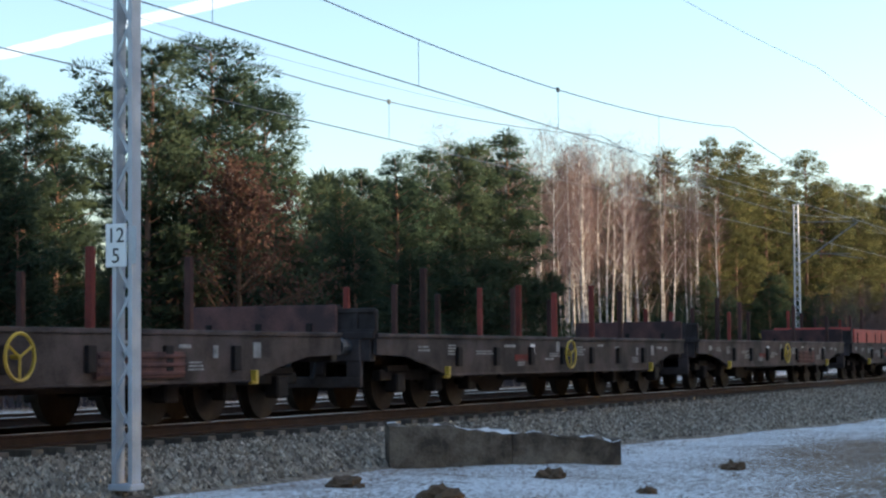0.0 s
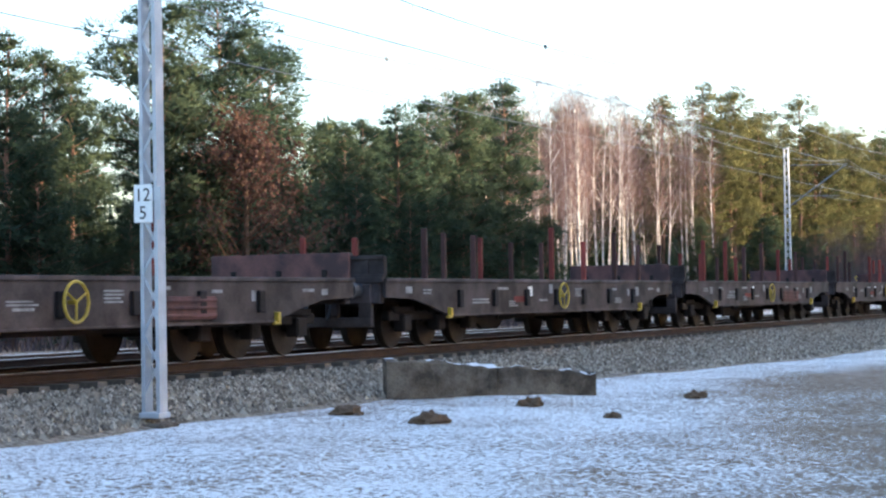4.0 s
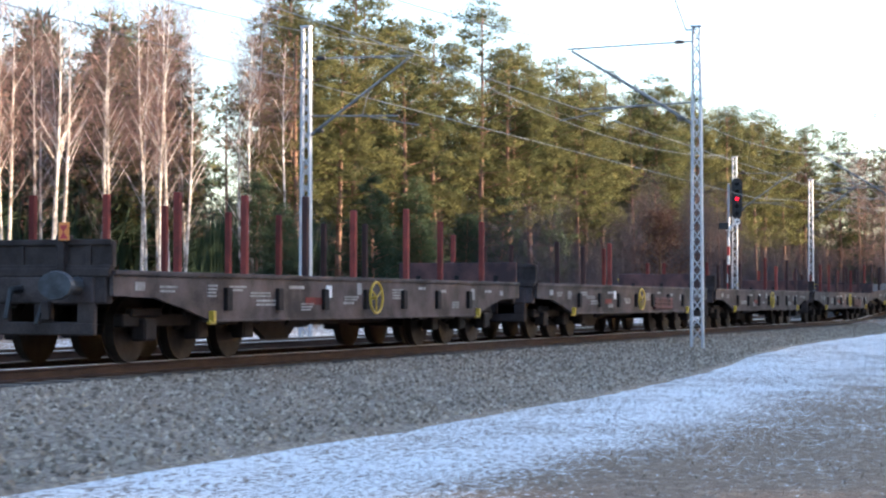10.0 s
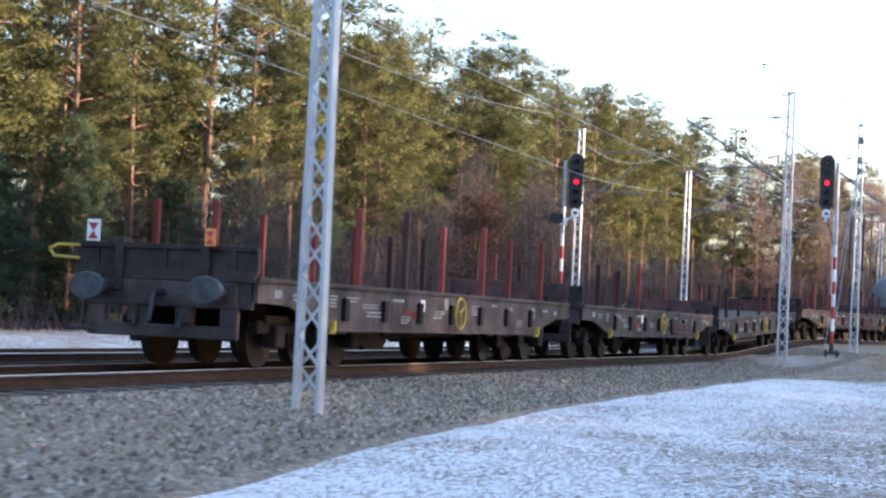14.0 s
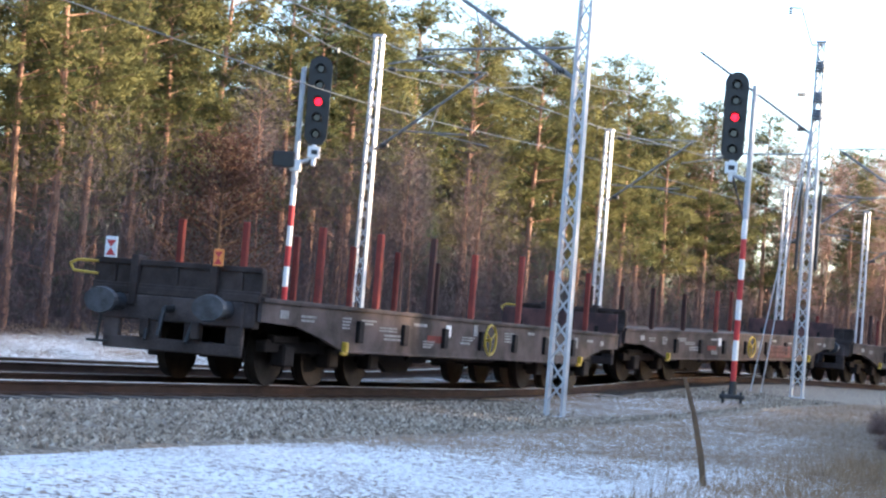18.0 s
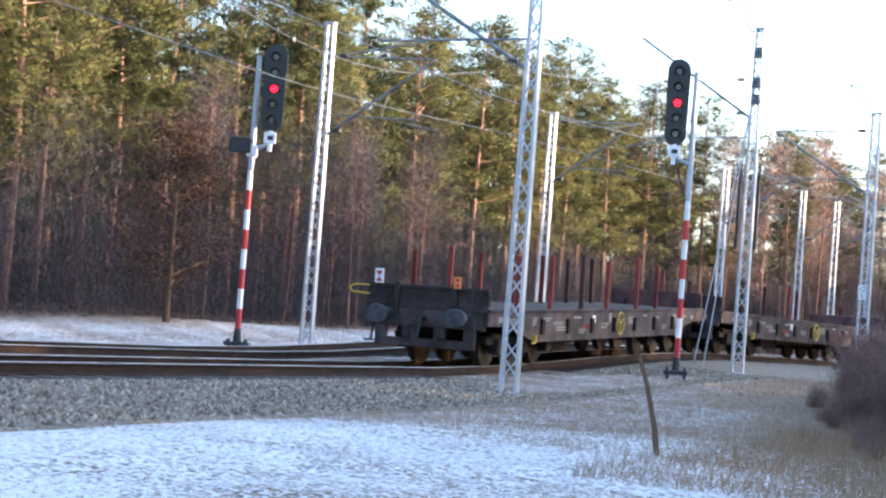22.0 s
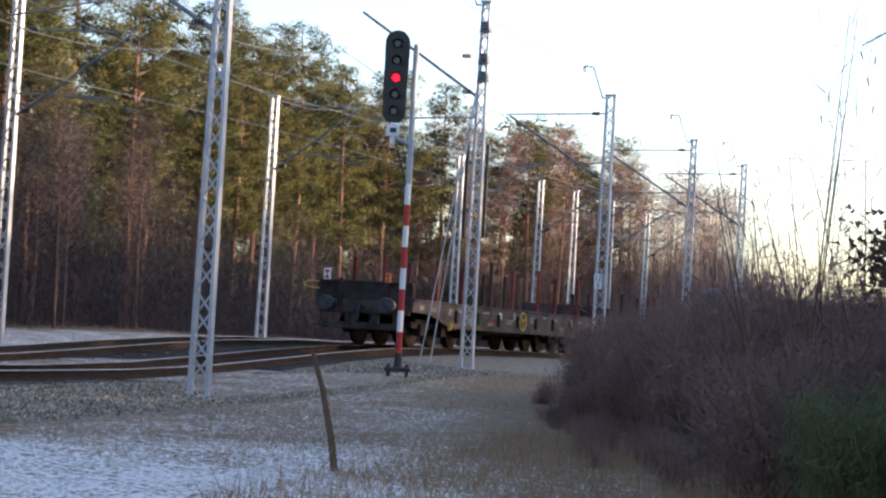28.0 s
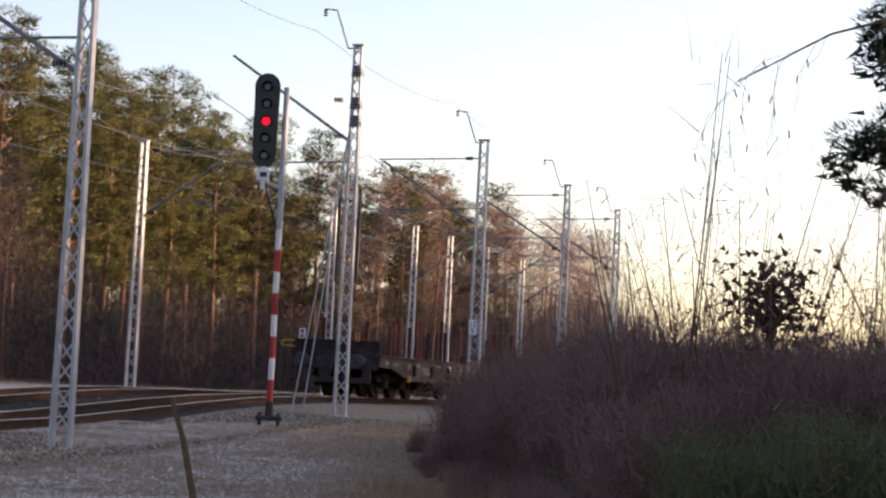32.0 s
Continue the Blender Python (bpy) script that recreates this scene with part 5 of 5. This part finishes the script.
def build_brush():
    brush_strip("undergrowth", 9000, (20, 120), (27.0, 36), (0.5, 1.6), 0.03, M_BRUSH, "bare brown undergrowth at the wood's edge", "undergrowth")
    rng = np.random.default_rng(10)
    n = 170000
    x = rng.uniform(124, 215, n)
    y = 25.8 + 11 * rng.uniform(0, 1, n) ** 1.6
    y = y + np.array([wood_edge(a) for a in x])
    tall = 3.9 + 1.4 * np.sin(x * 0.45) + 0.9 * np.sin(x * 1.3 + 1)
    z = np.array([ground_z(a, b) for a, b in zip(x, y)]) + tall * rng.uniform(0, 1, n) ** 1.25
    v, f = slivers(rng, np.stack([x, y, z], 1), np.tile((0.0, 0, 1), (n, 1)), 0.7, 0.011, 0.7)
    tagged(new("thicket", raw_mesh("thicket", v, f, M_BRUSH)), "tall bare grey-brown thicket under the pines", "thicket", kind="stuff")
    brush_strip("far_woods", 50000, (10, 260), (40, 58), (2.0, 6.0), 0.2, M_PINE, "dark far wood behind the first trees", "woods", 0.08, 12)
    brush_strip("far_thicket", 16000, (222, 262), (20, 46), (2.0, 8.0), 0.14, M_FARTWIG, "far bare pinkish-brown thicket", "thicket", 0.12, 23)
    brush_strip("dry_grass", 12000, (117, 130), (1.5, 5.6), (0.08, 0.4), 0.008, M_DRY, "dry tan grass before the bushes", "grass", 0.5, 22, False)
    brush_strip("dry_grass", 46000, (120.5, 150), (3.5, 10.4), (0.05, 0.17), 0.007, M_DRY, "dry tan grass standing through the snow", "grass", 0.8, 13, False)
    brush_strip("frosty_grass", 90000, (11, 46), (2.2, 10.8), (0.03, 0.07), 0.013, M_FROST, "short white-frosted grass on the meadow", "grass", 1.3, 14, False)
    brush_strip("winter_grass", 80000, (11, 46), (2.2, 10.8), (0.02, 0.05), 0.012, M_SEDGE, "short dull winter grass among the frost", "grass", 1.3, 16, False)
    brush_strip("frosty_grass", 34000, (50, 106), (1.5, 9.2), (0.03, 0.1), 0.016, M_FROST, "short white-frosted grass on the meadow", "grass", 1.3, 17, False)
    brush_strip("winter_grass", 60000, (44, 106), (1.0, 9.2), (0.03, 0.085), 0.014, M_SEDGE, "short dull winter grass among the frost", "grass", 1.3, 18, False)
    brush_strip("frosty_grass", 44000, (106, 134), (1.0, 9.9), (0.03, 0.09), 0.012, M_FROST, "short white-frosted grass on the meadow", "grass", 1.3, 19, False)
    brush_strip("winter_grass", 30000, (106, 132), (2.0, 9.9), (0.015, 0.045), 0.012, M_SEDGE, "short dry grass tips in the snow", "grass", 1.3, 15, False)
    # bushes at the meadow's end, by the camera's last stand
    rng = random.Random(6)
    bare = [twig_bush(s, 1.0, 0.75, 30, 260, M_HEATHER, 0.007, 0.2) for s in (51, 52, 53)]
    broom = [twig_bush(s, 1.0, 0.6, 46, 200, M_BROOM, 0.009, 0.14) for s in (54, 55)]
    sparse = [twig_bush(s, 1.0, 0.8, 12, 90, M_HEATHER, 0.012, 0.3) for s in (59, 60)]
    sapling = [twig_bush(s, 3.6, 0.7, 5, 60, M_HEATHER, 0.008, 0.4) for s in (56, 57)]
    leafy = leafy_meshes(58, 2.9, 0.75, M_OAK, 1100, 0.1)
    def shrub(name, meshes, x, y, s, label, cat, group):
        root = tagged(new(name), label, cat, group)
        root.location, root.rotation_euler, root.scale = (x, y, ground_z(x, y) - 0.05), (0, 0, rng.uniform(0, 6.28)), (s, s, s)
        for n, me in zip(("branch_work", "foliage") if cat != "oak" else ("trunk", "crown"), meshes):
            shared(n, me, root)
    for i in range(120):
        x = rng.uniform(121.0, 141)
        y = edge(x) + 0.5 - 8.0 * rng.random() ** 1.2
        tall = (0.28 + 1.62 * smooth(0.0, 2.7, edge(x) + 0.5 - y)) * rng.uniform(0.8, 1.1)
        shrub("bare_bush", rng.choice(bare if tall > 0.95 else sparse), x, y, tall, "bare reddish-brown bush of fine twigs", "bush", "bushes at the meadow's end")
    for i in range(32):
        x = rng.uniform(119.5, 127)
        y = edge(x) - 0.6 - 4.8 * rng.random()
        tall = (0.5 + 0.8 * smooth(0.3, 2.0, edge(x) - y)) * rng.uniform(0.8, 1.1)
        shrub("broom_bush", rng.choice(broom), x, y, tall, "dark green broom bush", "bush", "broom at the meadow's end")
    for i in range(26):
        shrub("sapling", rng.choice(sapling), rng.uniform(124, 136), rng.uniform(-1.8, 3.3), rng.uniform(0.85, 1.35), "bare thin sapling above the bushes", "sapling", "saplings above the bushes")
    shrub("oak_sapling", leafy, 126.5, 0.9, 1.08, "small oak with a few dry brown leaves", "oak", "oaks with brown leaves")


def build_contrail():
    """A thin white vapour trail, far off in the sky."""
    m = bpy.data.materials.new("vapour")
    m.use_nodes = True
    n, l = m.node_tree.nodes, m.node_tree.links
    b = n["Principled BSDF"]
    b.inputs["Base Color"].default_value = (0.9, 0.9, 0.9, 1)
    # added glow, in place of sunlight on the vapour
    b.inputs["Emission Color"].default_value, b.inputs["Emission Strength"].default_value = (1, 0.98, 0.95, 1), 0.45
    tc, tex, mr = n.new("ShaderNodeTexCoord"), n.new("ShaderNodeTexNoise"), n.new("ShaderNodeMapRange")
    tex.inputs["Scale"].default_value, tex.inputs["Detail"].default_value = 0.02, 6
    l.new(tc.outputs["Object"], tex.inputs["Vector"])
    l.new(tex.outputs["Fac"], mr.inputs["Value"])
    mr.inputs["To Min"].default_value, mr.inputs["To Max"].default_value = 0.1, 0.75
    l.new(mr.outputs["Result"], b.inputs["Alpha"])
    a, c = Vector((1690, 1370, 336)), Vector((1985, 865, 487))
    v, f = [], []
    for i in range(25):
        u = i / 24
        p = a.lerp(c, u)
        w = 7 + 3 * noise.noise(Vector((i * 0.7, 0, 0)))
        v += [p + Vector((0, 0, w)), p - Vector((0, 0, w))]
        if i:
            f.append((2 * i - 2, 2 * i - 1, 2 * i + 1, 2 * i))
    tagged(new("backdrop_contrail", raw_mesh("backdrop_contrail", v, f, m)), "thin white vapour trail across the sky", "vapour trail", kind="structure")


# ---- small things on the meadow ----
def build_meadow_things():
    root = tagged(new("concrete_slab"), "weathered grey concrete slabs laid on edge", "slab")
    root.location = (26.5, 9.95, -0.66)
    root.rotation_euler = (0, 0, radians(-50))
    for a, b, h0, h1 in ((-1.75, -0.006, 0.63, 0.52), (0.006, 1.6, 0.48, 0.36)):
        bm = bmesh.new()
        prism(bm, [(a, -0.3), (b, -0.3), (b, h1), (b * 0.5 + a * 0.5, (h0 + h1) / 2 + 0.03), (a, h0)], -0.14, 0.14)
        bmesh.ops.subdivide_edges(bm, edges=bm.edges[:], cuts=6, use_grid_fill=True)
        for vert in bm.verts:
            k = noise.noise(vert.co * 2.6 + Vector((a, 0, 0))) * 0.09 + noise.noise(vert.co * 9.0) * 0.03
            vert.co += Vector((0.3 * k, k * 0.6, k if vert.co.z > 0.2 else 0))
        slab = part("slab", bm, M_CONCRETE, root)
        slab.data.materials.append(M_RIME)
        for face in slab.data.polygons:
            face.material_index = 1 if face.normal.z > 0.8 and noise.noise(face.center * 5.0) > 0.08 else 0
    st = bmesh.new()
    pts = [(0, 0, -0.15), (-0.03, 0.07, 0.32), (-0.02, 0.17, 0.72), (-0.03, 0.3, 1.1)]
    for i in range(3):
        bar(st, pts[i], pts[i + 1], 0.038 - 0.006 * i, 0.033 - 0.006 * i, 7)
    stick = mesh_object("dry_stalk", st, M_STICK)
    stick.location = (121.6, 5.8, ground_z(121.6, 5.8))
    tagged(stick, "dry brown stalk leaning out of the snow", "stalk")
    rng = random.Random(3)
    for x, y, r in ((22.0, 10.2, 0.22), (21.0, 8.5, 0.24), (24.3, 8.5, 0.2), (22.6, 6.7, 0.12), (27.0, 6.9, 0.18)):
        bm = bmesh.new()
        bmesh.ops.create_icosphere(bm, subdivisions=3, radius=1)
        for v in bm.verts:
            d = 1 + 0.45 * noise.noise(v.co * 2.2 + Vector((x, y, 0))) + 0.3 * noise.noise(v.co * 6.0 + Vector((y, x, 0)))
            v.co = Vector((v.co.x * r * d, v.co.y * r * d, max(v.co.z, -0.2) * 0.5 * r * d * d))
        ob = mesh_object("molehill", bm, M_STICK)
        ob.location = (x, y, ground_z(x, y))
        tagged(ob, "small dark brown molehill in the snow", "molehill", "molehills on the meadow")


# ---- the whole place ----
build_ground()
build_ballast()
build_tracks()
mast(19.1, 11.3, -0.46, 8.8, 0.21, 0.17, arm=3.3, sign=2.55)
mast(94.0, 11.3, -0.4, 8.2, 0.29, 0.18, arm=3.3)
mast(132.7, 11.3, -0.27, 8.6, 0.29, 0.18, arm=3.3)
mast(150.6, 10.95, 0.15, 9.2, 0.29, 0.18, insulators=True, guy=True, arm=3.3, lift=1.05)
mast(162.5, 9.43, 0.3, 8.4, 0.36, 0.24, arm=3.3, sign=2.6)
mast(173.1, 7.83, 0.4, 8.2, 0.29, 0.18, arm=3.3)
mast(181.5, 6.58, 0.4, 8.2, 0.29, 0.18, arm=3.3)
for xx, yy in ((93.4, 21.9), (146.0, 21.42), (161.5, 20.05), (178, 17.6), (188, 16.1), (193, 15.3), (199, 14.4), (206, 13.4)):
    mast(xx, yy, rise(xx) - 0.45, 8.7 if xx < 150 else 8.1, 0.3, 0.2, arm=-3.0)
build_wires()
signal(140.2, 20.5, 0.0)
signal(144.3, 11.1, 0.1, True)
build_train()
build_trees()
build_brush()
build_contrail()
build_meadow_things()


def motions():
    times = [k * 0.5 for k in range(65)]
    tank = tank_wagon()
    walk(tank, [(t, on_line(float(np.interp(t, [0, 23, 32], [172, 201, 216])), 15.0, TRACKS[1])) for t in times])
    for i, w in enumerate(TRAIN):
        walk(w, [(t, on_line(tail_at(t) + PITCH * i, LENGTH)) for t in times])


motions()
